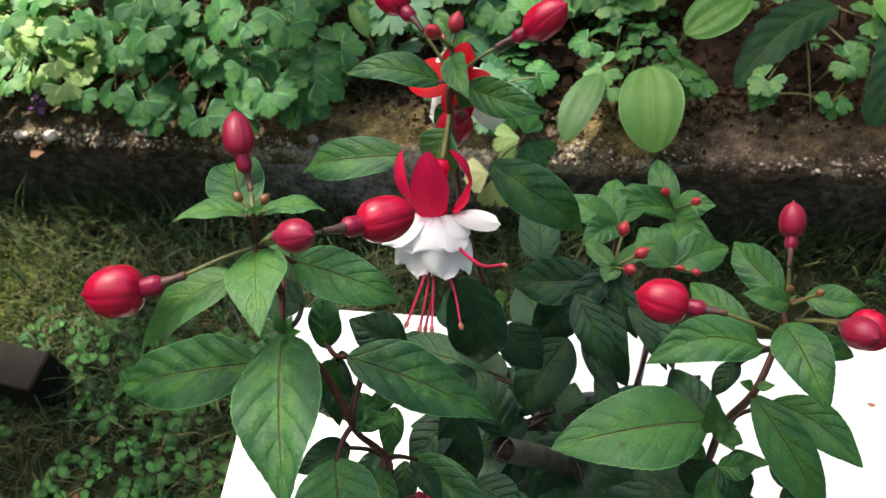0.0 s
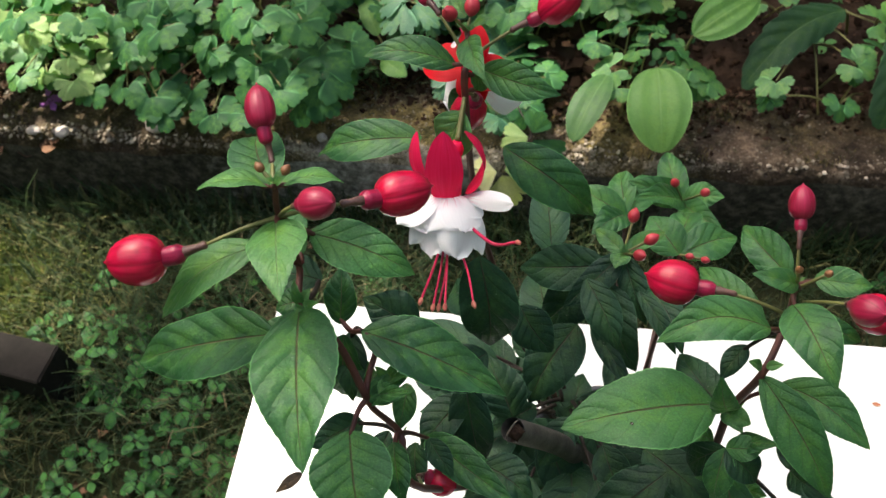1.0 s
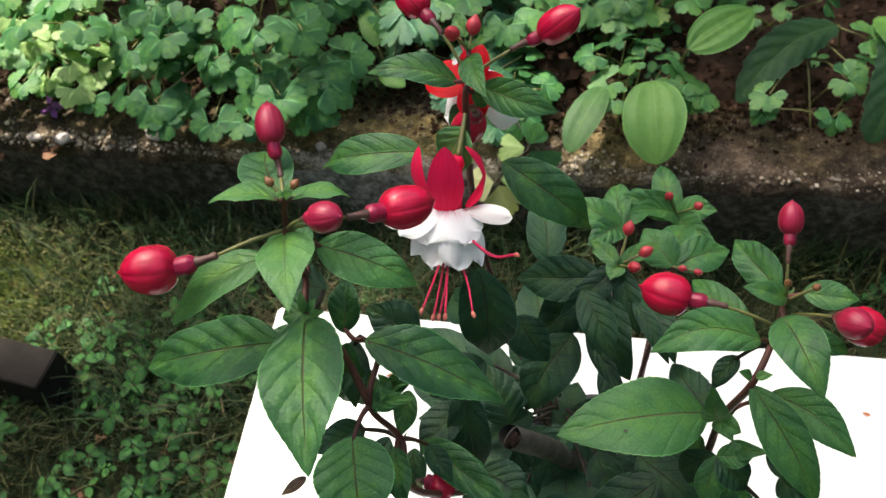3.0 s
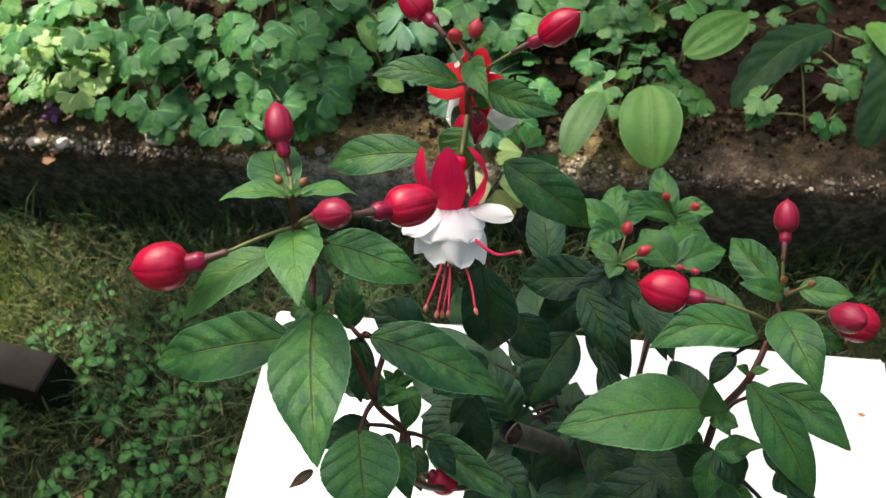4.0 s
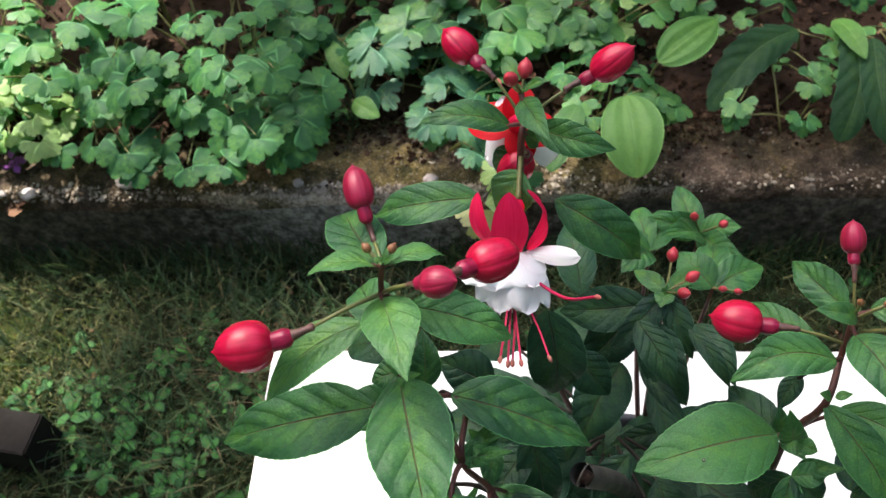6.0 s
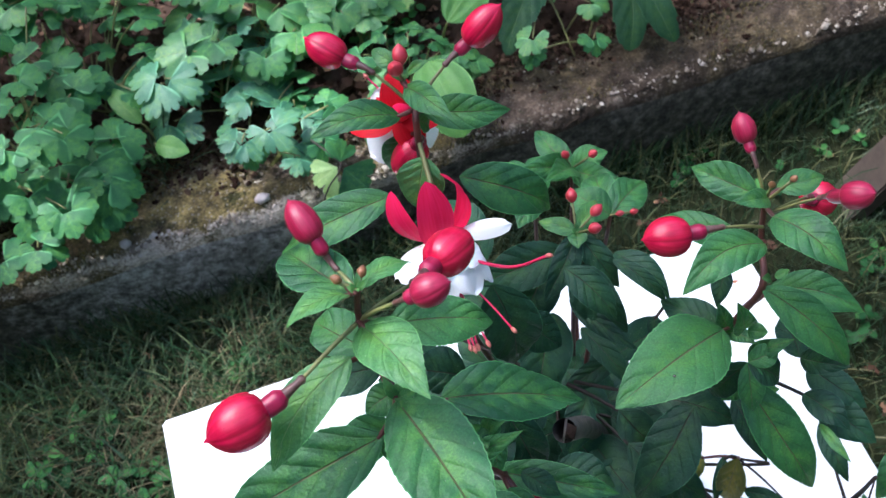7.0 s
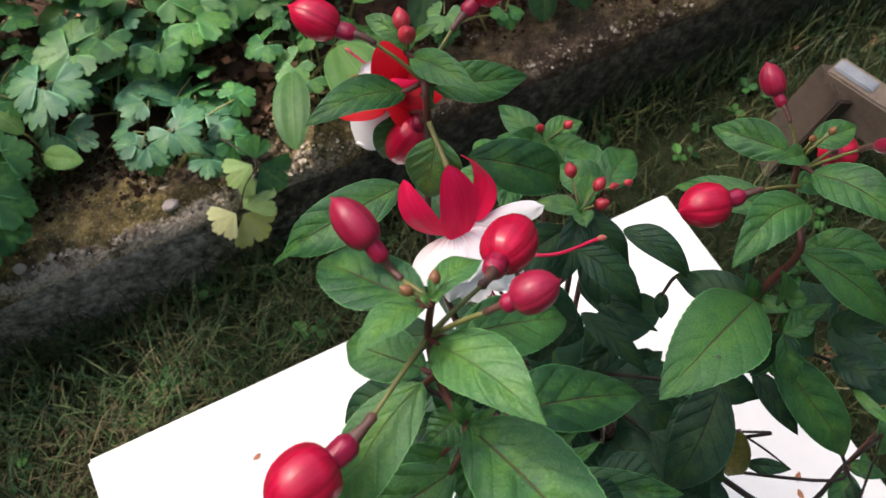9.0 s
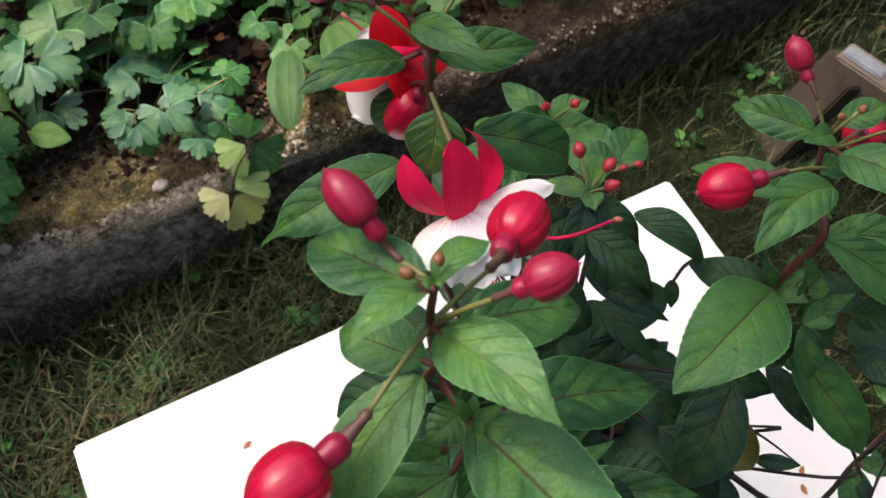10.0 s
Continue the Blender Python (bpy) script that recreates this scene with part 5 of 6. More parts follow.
bed_plant("low columbine with bluish deeply lobed leaves", (-0.07, 0.99, 0.61), [(-0.08, 1.03, 0.66), (-0.115, 0.965, 0.645), (-0.045, 0.985, 0.655), (-0.03, 1.02, 0.665), (-0.09, 1.0, 0.66), (-0.12, 1.02, 0.65), (-0.06, 1.06, 0.66)] + scatter(193, 9, (-0.14, 0.0), (0.95, 1.07), (0.64, 0.69), 0.024), blue_leaves, 20, seed=93, scale=(0.65, 1.1))
bed_plant("low columbine with bluish deeply lobed leaves", (-0.02, 0.92, 0.61), [(-0.045, 0.895, 0.64), (0.0, 0.872, 0.64), (-0.01, 0.925, 0.655), (0.02, 0.905, 0.645), (-0.03, 0.945, 0.66), (-0.055, 0.93, 0.645), (0.012, 0.94, 0.65)] + scatter(194, 8, (-0.06, 0.045), (0.875, 0.97), (0.635, 0.67), 0.02), blue_leaves + bed_leaves[:2], 22, seed=94, scale=(0.6, 0.8))
bed_plant("fresh light green columbine in dappled light", (0.0, 1.03, 0.61), [(-0.02, 1.055, 0.71), (0.03, 1.03, 0.70), (0.0, 0.985, 0.68), (0.045, 1.0, 0.68), (0.02, 1.075, 0.70), (-0.05, 1.09, 0.70)] + scatter(195, 16, (-0.08, 0.07), (0.99, 1.12), (0.66, 0.71), 0.026), fresh_leaves + bed_leaves[:2], 18, seed=95, scale=(0.9, 1.2))
bed_plant("fresh light green columbine in dappled light", (0.12, 1.03, 0.61), [(0.09, 1.015, 0.68), (0.125, 1.02, 0.685), (0.105, 1.055, 0.69), (0.15, 1.05, 0.68)] + scatter(196, 12, (0.06, 0.22), (1.02, 1.12), (0.65, 0.7), 0.03), fresh_leaves + lime_leaves[:1], 18, seed=96, scale=(0.7, 0.9))
bed_plant("small columbine seedlings on bare soil", (0.15, 0.93, 0.61), [(0.137, 0.945, 0.665), (0.168, 0.92, 0.66), (0.122, 0.908, 0.65), (0.2, 0.91, 0.65), (0.15, 0.965, 0.665), (0.18, 0.94, 0.655)], fresh_leaves + bed_leaves[:2], 22, seed=97, scale=(0.5, 0.68))
bed_plant("small columbine seedlings on bare soil", (0.34, 0.93, 0.61), [(0.345, 0.935, 0.66), (0.335, 0.895, 0.65), (0.27, 0.905, 0.645), (0.37, 0.95, 0.665), (0.31, 0.99, 0.66)], bed_leaves + fresh_leaves[:1], 22, seed=98, scale=(0.55, 0.8))
bed_plant("small columbine seedlings on bare soil", (0.45, 0.96, 0.61), [(0.445, 0.945, 0.65), (0.47, 0.99, 0.655), (0.52, 0.97, 0.65), (0.43, 1.01, 0.66), (0.56, 1.02, 0.66)], fresh_leaves + bed_leaves[:2], 22, seed=99, scale=(0.5, 0.8))
bed_plant("fresh columbine seedlings beside broad plantain leaves", (0.14, 0.95, 0.61), [(0.098, 0.956, 0.665), (0.114, 0.926, 0.655), (0.127, 0.972, 0.67), (0.15, 0.967, 0.668), (0.171, 0.947, 0.664), (0.188, 0.924, 0.66), (0.205, 0.913, 0.655), (0.18, 0.902, 0.66)], fresh_leaves + bed_leaves[:3], 22, seed=106, scale=(0.5, 0.72))
bed_plant("fresh light green columbine in dappled light", (0.1, 1.03, 0.61), [(0.082, 1.015, 0.672), (0.113, 1.012, 0.67), (0.137, 1.022, 0.672), (0.065, 1.002, 0.668), (0.1, 1.035, 0.675)], fresh_leaves + lime_leaves[:1], 20, seed=107, scale=(0.6, 0.85))
bed_plant("small columbine seedlings on bare soil", (0.3, 1.03, 0.61), [(0.237, 1.025, 0.665), (0.26, 1.017, 0.665), (0.295, 1.03, 0.665), (0.329, 1.04, 0.67), (0.37, 0.988, 0.668), (0.356, 0.947, 0.665), (0.347, 0.932, 0.665), (0.273, 0.913, 0.66)], fresh_leaves + bed_leaves[:3], 22, seed=108, scale=(0.45, 0.75))
bed_plant(LUSH, (-0.21, 0.95, 0.61), [(-0.185, 0.917, 0.665), (-0.2, 0.877, 0.66), (-0.175, 0.935, 0.67), (-0.19, 0.89, 0.672), (-0.225, 0.9, 0.675), (-0.25, 0.88, 0.67)], bed_leaves, seed=105, scale=(0.9, 1.15))
bed_plant(LUSH, (-0.2, 1.06, 0.61), scatter(103, 22, (-0.27, -0.12), (1.0, 1.15), (0.65, 0.72), 0.03), bed_leaves, seed=104, scale=(0.6, 1.0))
bed_plant(LUSH, (0.4, 1.15, 0.61), scatter(101, 34, (0.22, 0.62), (1.05, 1.35), (0.66, 0.73), 0.05), bed_leaves, seed=102)

# A columbine leaf that hangs over the kerb, its lower leaflets turning yellow
hanging = thing("columbine_sprig", "columbine sprig drooping over the kerb with pale yellowing leaflets", "plant")
def laid(parent, base, tip, mat, seed, up=(-0.1, -0.45, 0.85)):
    """One lobed leaflet laid from base to tip."""
    base, tip = Vector(base), Vector(tip)
    base = base.lerp(tip, 0.12)
    y = (tip - base).normalized()
    z = Vector(up)
    z = (z - y * z.dot(y)).normalized()
    x = y.cross(z)
    m = Matrix((x, y, z)).transposed().to_4x4()
    m.translation = base
    v, f, u = leaflet_mesh("leaflet", (tip - base).length, seed, mat, notch=0.26, cren=0.05, spread=1.0)
    ob = put("leaf", mesh_of("leaf", v, f, mat, u), parent)
    ob.matrix_local = m


for k, (p, q, mat) in enumerate((((0.0364, 0.838, 0.6473), (0.0446, 0.851, 0.669), bed_green), ((0.0364, 0.838, 0.6473), (0.0565, 0.824, 0.611), blue_green), ((0.0364, 0.838, 0.6473), (0.0045, 0.833, 0.637), lime_green), ((0.005, 0.815, 0.6165), (0.042, 0.824, 0.620), lime_green), ((0.005, 0.815, 0.6165), (-0.0255, 0.811, 0.6085), cream_leaf), ((0.005, 0.815, 0.6165), (0.021, 0.799, 0.577), cream_leaf))):
    laid(hanging, p, q, mat, 300 + k)
tube("stalk", [(0.01, 0.92, 0.61), (0.02, 0.87, 0.651), (0.0364, 0.838, 0.6473), (0.018, 0.824, 0.636), (0.005, 0.815, 0.6165)], 0.001, 0.0007, stem_bark, hanging, "thin dark stalk")


def broad_leaf(name, label, category, base, tip, width, material, foot, **kw):
    p = thing(name, label, category)
    kw.setdefault("teeth", 0.0)
    kw.setdefault("ex", 0.55)
    v, f, u = leaf_shape(base, tip, width, **kw)
    put("leaf", mesh_of("leaf", v, f, material, u), p)
    tube("stalk", [foot, Vector(foot).lerp(Vector(base), 0.6) + Vector((0, 0, 0.008)), base], 0.0016, 0.0012, pedicel_green, p, sides=6)
    return p


UP = (0.0, -0.45, 0.9)
broad_leaf("plantain_plant", "broad bright green plantain leaf drooping over the kerb", "plant", (0.156, 0.912, 0.672), (0.165, 0.829, 0.64), 0.062, plantain_green, (0.155, 0.95, 0.61), hint=UP, fat=0.47, ex=0.48, arch=0.14, ripple=0.0, ribs=0.05)
broad_leaf("plantain_plant", "oval green plantain leaf lying on the kerb", "plant", (0.108, 0.922, 0.65), (0.077, 0.842, 0.636), 0.036, plantain_dull, (0.118, 0.95, 0.61), hint=(-0.2, -0.4, 0.9), fat=0.5, arch=0.1, ripple=0.0, ribs=0.03)
broad_leaf("plantain_plant", "pale green ribbed plantain leaf above bare soil", "plant", (0.19, 0.945, 0.685), (0.255, 1.0, 0.69), 0.045, plantain_green, (0.18, 0.96, 0.61), hint=UP, fat=0.42, arch=0.08, ripple=0.0, ribs=0.06)
broad_leaf("dock_plant", "dark green chewed dock leaf lying on the soil", "plant", (0.345, 1.012, 0.66), (0.243, 0.917, 0.64), 0.044, dock_green, (0.36, 1.03, 0.61), hint=UP, fat=0.5, arch=0.14, teeth=0.07, saw=7, ripple=0.07, sway=0.08)
broad_leaf("dock_plant", "dark green dock leaf drooping to the kerb", "plant", (0.39, 1.0, 0.67), (0.372, 0.878, 0.63), 0.044, dock_green, (0.4, 1.03, 0.61), hint=UP, fat=0.55, arch=0.16, teeth=0.07, saw=6, ripple=0.07, sway=-0.08)
broad_leaf("dock_plant", "dark green dock leaf drooping to the kerb", "plant", (0.415, 0.985, 0.67), (0.42, 0.87, 0.632), 0.036, dock_green, (0.41, 1.03, 0.61), hint=UP, fat=0.55, arch=0.16, teeth=0.07, saw=6, ripple=0.07, sway=0.08)
broad_leaf("dock_plant", "bright green upright young dock leaf", "plant", (0.383, 1.015, 0.67), (0.397, 0.945, 0.68), 0.026, plantain_green, (0.39, 1.04, 0.61), hint=UP, arch=0.1)
broad_leaf("plantain_plant", "small oval green leaf on dark soil", "plant", (-0.15, 0.975, 0.645), (-0.178, 1.03, 0.655), 0.022, plantain_green, (-0.14, 0.965, 0.61), hint=UP, arch=0.08)
broad_leaf("plantain_plant", "small oval green leaf on dark soil", "plant", (-0.14, 0.945, 0.64), (-0.108, 0.92, 0.64), 0.024, plantain_green, (-0.145, 0.955, 0.61), hint=UP, arch=0.08)
broad_leaf("purple_leaf_plant", "dark purple bugle leaf among green foliage", "plant", (-0.37, 1.06, 0.745), (-0.335, 1.045, 0.75), 0.026, purple_leaf, (-0.38, 1.08, 0.62), hint=UP)
broad_leaf("purple_leaf_plant", "dark purple bugle leaf among green foliage", "plant", (-0.385, 1.065, 0.745), (-0.42, 1.075, 0.752), 0.024, purple_leaf, (-0.38, 1.08, 0.62), hint=UP)


# Loose stones on the kerb
def stone(at, size, label, seed):
    bm = bmesh.new()
    bmesh.ops.create_icosphere(bm, subdivisions=3, radius=1.0)
    for v in bm.verts:
        k = 1 + 0.25 * noise.noise(v.co * 1.6 + Vector((seed, 0, 0)))
        v.co = Vector((v.co.x * size[0] * k, v.co.y * size[1] * k, v.co.z * size[2] * k))
    ob = part("stone", bm, stone_grey, None, smooth=True)
    ob.location = at
    return tagged(ob, label, "stone", "stones on the kerb")


stone_grey = plain_material("pale_stone", (0.3, 0.25, 0.23), (0.56, 0.49, 0.46), 120, 0.9, 0.5)
stone((-0.396, 0.866, 0.606), (0.017, 0.011, 0.009), "pale wedge-shaped stone lying on the kerb", 1)
stone((-0.549, 0.85, 0.605), (0.009, 0.006, 0.004), "small pale stone lying on the kerb", 2)
stone((-0.513, 0.85, 0.605), (0.01, 0.008, 0.004), "small tan stone lying on the kerb", 3)
stone((-0.052, 0.861, 0.604), (0.008, 0.006, 0.005), "small whitish pebble on the kerb edge", 4)
stone((-0.2, 0.86, 0.603), (0.006, 0.005, 0.005), "tiny grey pebble on the kerb", 6)


# Aggregate on the worn kerb and crumbs of soil
def crumbs(name, n, seed, spot, size, material, label, category):
    rs = np.random.RandomState(seed)
    bm = bmesh.new()
    bmesh.ops.create_icosphere(bm, subdivisions=1, radius=1.0)
    ball = np.array([v.co[:] for v in bm.verts])
    tri = [tuple(v.index for v in f_.verts) for f_ in bm.faces]
    bm.free()
    V, Fc = [], []
    for _ in range(n):
        r = rs.uniform(*size) * rs.uniform(0.4, 1.0)
        q = ball * (1 + rs.uniform(-0.45, 0.45, (len(ball), 1))) * (r * rs.uniform(0.7, 1.3, 3)) * (1, 1, 0.7)
        k = len(V)
        V += [tuple(p) for p in q + np.array(spot(rs))]
        Fc += [tuple(i + k for i in t_) for t_ in tri]
    return tagged(put(name, mesh_of(name, V, Fc, material, smooth=False)), label, category, kind="stuff")


def kerb_spot(rs):
    x = rs.uniform(-0.8, 0.9) if rs.uniform() < 0.6 else rs.uniform(-0.6, 0.12)
    e = abs(rs.normal(0, 0.018)) if rs.uniform() < 0.6 else rs.uniform(0, 0.085)
    return x, KERB_Y + 0.006 + e, KERB_Z - 0.001 - 0.01 * max(0.0, 0.6 - e / 0.01)


def bed_spot(rs):
    x, y = rs.uniform(-0.8, 0.9), rs.uniform(0.9, 1.4)
    return x, y, bed_z(x, y)


pebble_mat = blade_material("aggregate", (0.1, 0.08, 0.06), (0.22, 0.18, 0.14), (0.42, 0.37, 0.31), 0.95, 0.1)
clod_mat = blade_material("soil_crumbs", (0.012, 0.007, 0.005), (0.042, 0.025, 0.017), (0.1, 0.062, 0.042), 1.0, 0.0)
def edge_spot_kerb(rs):
    x, e = rs.uniform(-0.7, 0.16) if rs.uniform() < 0.8 else rs.uniform(0.16, 0.9), abs(rs.normal(0, 0.012))
    return x, KERB_Y + 0.012 + e, KERB_Z - 0.002


crumbs("aggregate", 230, 34, edge_spot_kerb, (0.0025, 0.0055), pebble_mat, "small pebbles loose along the kerb edge", "gravel")
crumbs("aggregate", 3600, 31, kerb_spot, (0.0008, 0.0034), pebble_mat, "pale grit showing in the worn concrete", "gravel")
def spill_spot(rs):
    while True:
        x, y = rs.uniform(-0.8, 0.9), 0.955 - abs(rs.normal(0, 0.03))
        if y > 0.855 and noise.noise((x * 8, y * 20, 3)) > rs.uniform(-0.5, 0.3):
            return x, y, KERB_Z + 0.001


crumbs("soil_crumbs", 5200, 33, spill_spot, (0.0012, 0.0045), clod_mat, "soil spilled over the back of the kerb", "soil")
crumbs("soil_crumbs", 9000, 32, bed_spot, (0.0015, 0.0055), clod_mat, "dark crumbs of loose soil", "soil")

# Grass, weeds, moss and litter
def blades(name, n, seed, spot, length, width, material, label, category, lean=(0.5, 1.3)):
    rs = np.random.RandomState(seed)
    V, Fc = [], []
    for _ in range(n):
        x, y, z = spot(rs)
        a = rs.uniform(0, 6.28)
        L = rs.uniform(*length)
        w = rs.uniform(*width)
        l0, l1 = rs.uniform(0.1, lean[0]), rs.uniform(*lean)
        d = np.array((math.cos(a), math.sin(a), 0.0))
        sd = np.array((-d[1], d[0], 0.0)) * w
        p = np.array((x, y, z))
        k = len(V)
        for i, s in enumerate((0.0, 0.35, 0.7)):
            V += [tuple(p - sd * (1 - 0.35 * s)), tuple(p + sd * (1 - 0.35 * s))]
            an = l0 + (l1 - l0) * s
            p = p + (d * math.sin(an) + np.array((0, 0, math.cos(an)))) * (L * 0.35)
        V.append(tuple(p))
        Fc += [(k, k + 1, k + 3, k + 2), (k + 2, k + 3, k + 5, k + 4), (k + 4, k + 5, k + 6)]
    ob = put(name, mesh_of(name, V, Fc, material))
    return tagged(ob, label, category, kind="stuff")


kerb_moss_mat = blade_material("kerb_moss", (0.025, 0.022, 0.008), (0.06, 0.05, 0.016), (0.16, 0.12, 0.03))


def lawn_spot(rs):
    while True:
        x, y = rs.uniform(-0.85, 0.95), rs.uniform(0.3, 0.845)
        if -0.17 < x < 0.35 and y < 0.6:
            continue
        if noise.noise((x * 7, y * 7, 9)) < rs.uniform(-0.9, 0.3):
            continue
        return x, y, lawn_z(x, y) - 0.004


blades("grass", 19000, 5, lawn_spot, (0.015, 0.045), (0.0005, 0.0011), grass_mat, "short sparse dark green lawn grass", "grass", (0.7, 1.5))
def thatch_spot(rs):
    while True:
        x, y, z = lawn_spot(rs)
        if x < 0.3 and noise.noise((x * 5, y * 5, 21)) > rs.uniform(-0.35, 0.35):
            return x, y, z + 0.004


blades("grass", 9000, 16, thatch_spot, (0.015, 0.05), (0.0004, 0.0009), thatch_mat, "tangled olive and straw coloured old grass", "grass", (1.1, 1.9))
blades("grass", 420, 6, lawn_spot, (0.05, 0.1), (0.0006, 0.0011), grass_mat, "longer lawn grass blades lying over", "grass", (0.9, 1.6))


def kerbfoot_spot(rs):
    while True:
        x, y = rs.uniform(-0.5, 0.12), rs.uniform(0.56, 0.835)
        if noise.noise((x * 10, y * 10, 17)) > rs.uniform(-0.3, 0.4):
            return x, y, lawn_z(x, y) - 0.002


straw_green = blade_material("lit_grass", (0.01, 0.034, 0.009), (0.024, 0.06, 0.017), (0.08, 0.1, 0.04), 0.5, 0.3)
blades("grass", 1500, 22, kerbfoot_spot, (0.035, 0.085), (0.0005, 0.001), straw_green, "long fine grass blades bending over the lawn", "grass", (1.0, 1.8))


def straw_spot(rs):
    while True:
        x, y = rs.normal(-0.17, 0.1), rs.normal(0.68, 0.07)
        if y < 0.83 and noise.noise((x * 12, y * 12, 31)) > rs.uniform(-0.4, 0.3):
            return x, y, lawn_z(x, y) + 0.003


dry_straw = blade_material("dry_straw", (0.026, 0.03, 0.011), (0.065, 0.056, 0.027), (0.17, 0.135, 0.075), 0.75, 0.2)
blades("grass", 1100, 23, straw_spot, (0.02, 0.06), (0.0004, 0.0009), dry_straw, "dry straw coloured grass lying flat beside the table", "grass", (1.2, 1.9))


def edge_spot(rs):
    x = rs.uniform(-0.8, 0.9)
    y = 0.835 - abs(rs.normal(0, 0.02))
    return x, y, lawn_z(x, y) - 0.003


blades("grass", 2200, 7, edge_spot, (0.03, 0.07), (0.0006, 0.0012), grass_mat, "longer grass fringe along the kerb foot", "grass", (0.6, 1.3))


def moss_spot(rs):
    x, y = rs.normal(-0.6, 0.075), rs.normal(0.70, 0.05)
    return x, y, lawn_z(x, y) - 0.001


blades("moss", 7000, 8, moss_spot, (0.01, 0.022), (0.0006, 0.0013), moss_mat, "yellow green moss cushion in the lawn", "moss", (0.5, 1.2))


def kerb_moss_spot(rs):
    while True:
        x, e = rs.uniform(-0.7, 0.8), rs.uniform(0.0, 0.085)
        if noise.noise((x * 9, e * 25, 4)) > 0.12:
            return x, KERB_Y + 0.01 + e, KERB_Z - 0.002


blades("moss", 6000, 18, kerb_moss_spot, (0.003, 0.008), (0.0005, 0.001), kerb_moss_mat, "low olive brown moss on the kerb", "moss", (0.4, 1.2))


def tuft_spot(rs):
    x, y = rs.normal(-0.145, 0.012), rs.normal(0.945, 0.012)
    return x, y, bed_z(x, y)


blades("grass", 60, 9, tuft_spot, (0.04, 0.08), (0.0007, 0.0012), grass_mat, "small grass tuft on the bed's edge", "grass", (0.9, 1.5))


def weeds(name, n, seed, spot, size, material, label, category, lift=(0.002, 0.018), ragged=0.0):
    """Small oval leaves in twos and threes just above the ground."""
    rs = np.random.RandomState(seed)
    V, Fc = [], []
    for _ in range(n):
        x, y, z = spot(rs)
        h = rs.uniform(*lift)
        turn = rs.uniform(0, 6.28)
        for q in range(rs.randint(2, 5)):
            a = turn + q * 3.14 / 1.5 + rs.uniform(-0.3, 0.3)
            L = rs.uniform(*size)
            m = Matrix.Translation((x, y, z + h)) @ Matrix.Rotation(a, 4, "Z") @ Matrix.Rotation(rs.uniform(-0.5, 0.35), 4, "Y") @ Matrix.Rotation(rs.uniform(-0.35, 0.35), 4, "X")
            k = len(V)
            for s, w in ((0.08, 0.05), (0.3, 0.3), (0.6, 0.36), (0.85, 0.22), (1.0, 0.03)):
                for u in (-1, 0, 1):
                    V.append(tuple(m @ Vector(((s + ragged * rs.uniform(-0.5, 0.5)) * L, (u * w + ragged * rs.uniform(-0.5, 0.5)) * L, (0.08 * abs(u) - 0.1 * s * s + ragged * rs.uniform(-0.4, 0.6)) * L))))
            for i in range(4):
                for j_ in range(2):
                    b_ = k + i * 3 + j_
                    Fc.append((b_, b_ + 1, b_ + 4, b_ + 3))
    ob = put(name, mesh_of(name, V, Fc, material))
    return tagged(ob, label, category, kind="stuff")


def weed_spot(rs):
    while True:
        x, y = rs.uniform(-0.52, -0.2), rs.uniform(0.4, 0.72)
        if y > 0.66 and rs.uniform() < 0.75 or noise.noise((x * 14, y * 14, 1)) < -0.15:
            continue
        return x, y, lawn_z(x, y)


weeds("chickweed", 190, 3, weed_spot, (0.006, 0.013), weed_mat, "small oval chickweed leaves spread over the lawn", "weed")


def weed_leaf_mesh(length, seed):
    v, f, u = leaf_shape((0, 0, 0), (0, length, 0), length * 0.62, arch=0.08, fold=0.25, hint=(0, 0, 1), fat=0.48, ex=0.55, teeth=0.0, ripple=0.02, nu=10, nv=6, seed=seed)
    return mesh_of("weed_leaf", v, f, weed_leaf_green, u)


weed_leaf_green = leaf_material("weed_leaf", (0.02, 0.085, 0.024), (0.06, 0.2, 0.055), (0.08, 0.2, 0.07), veins=3.0, rough=0.55, glow=0.2, bump=0.3, spec=0.2)
weed_meshes = [weed_leaf_mesh(0.013 + 0.0015 * k, 400 + k) for k in range(5)]
rs_weed = np.random.RandomState(44)
weed_places = []
while len(weed_places) < 64:
    x, y, z = weed_spot(rs_weed)
    if all((x - a) ** 2 + (y - b) ** 2 > 0.00055 for a, b in weed_places):
        weed_places.append((x, y))
        weed = thing("weed_plant", "low weed with a few oval green leaves in the lawn", "weed", "weeds in the lawn", at=(x, y, z))
        turn, h = rs_weed.uniform(0, 360), rs_weed.uniform(0.008, 0.024)
        for q in range(rs_weed.randint(3, 6)):
            blade = put("leaf", weed_meshes[rs_weed.randint(5)], weed)
            blade.matrix_local = pose(0, 0, h, 0, 0, turn + q * 97 + rs_weed.uniform(-18, 18)) @ pose(0, 0.002, 0, rs_weed.uniform(-25, 20), rs_weed.uniform(-20, 20), 0)
        tube("stalk", [(0, 0, -0.004), (0.001, 0.001, h * 0.5), (0, 0, h)], 0.0008, 0.0006, pedicel_green, weed, sides=5, n=2)


def far_weed_spot(rs):
    cx, cy = ((-0.058, 0.82), (0.006, 0.728), (0.034, 0.721), (-0.132, 0.738), (-0.152, 0.712), (-0.289, 0.734), (-0.33, 0.7), (0.5, 0.76), (0.42, 0.8), (0.55, 0.6), (0.5, 0.55), (0.6, 0.76))[rs.randint(12)]
    x, y = rs.normal(cx, 0.013), rs.normal(cy, 0.01)
    return x, y, lawn_z(x, y)


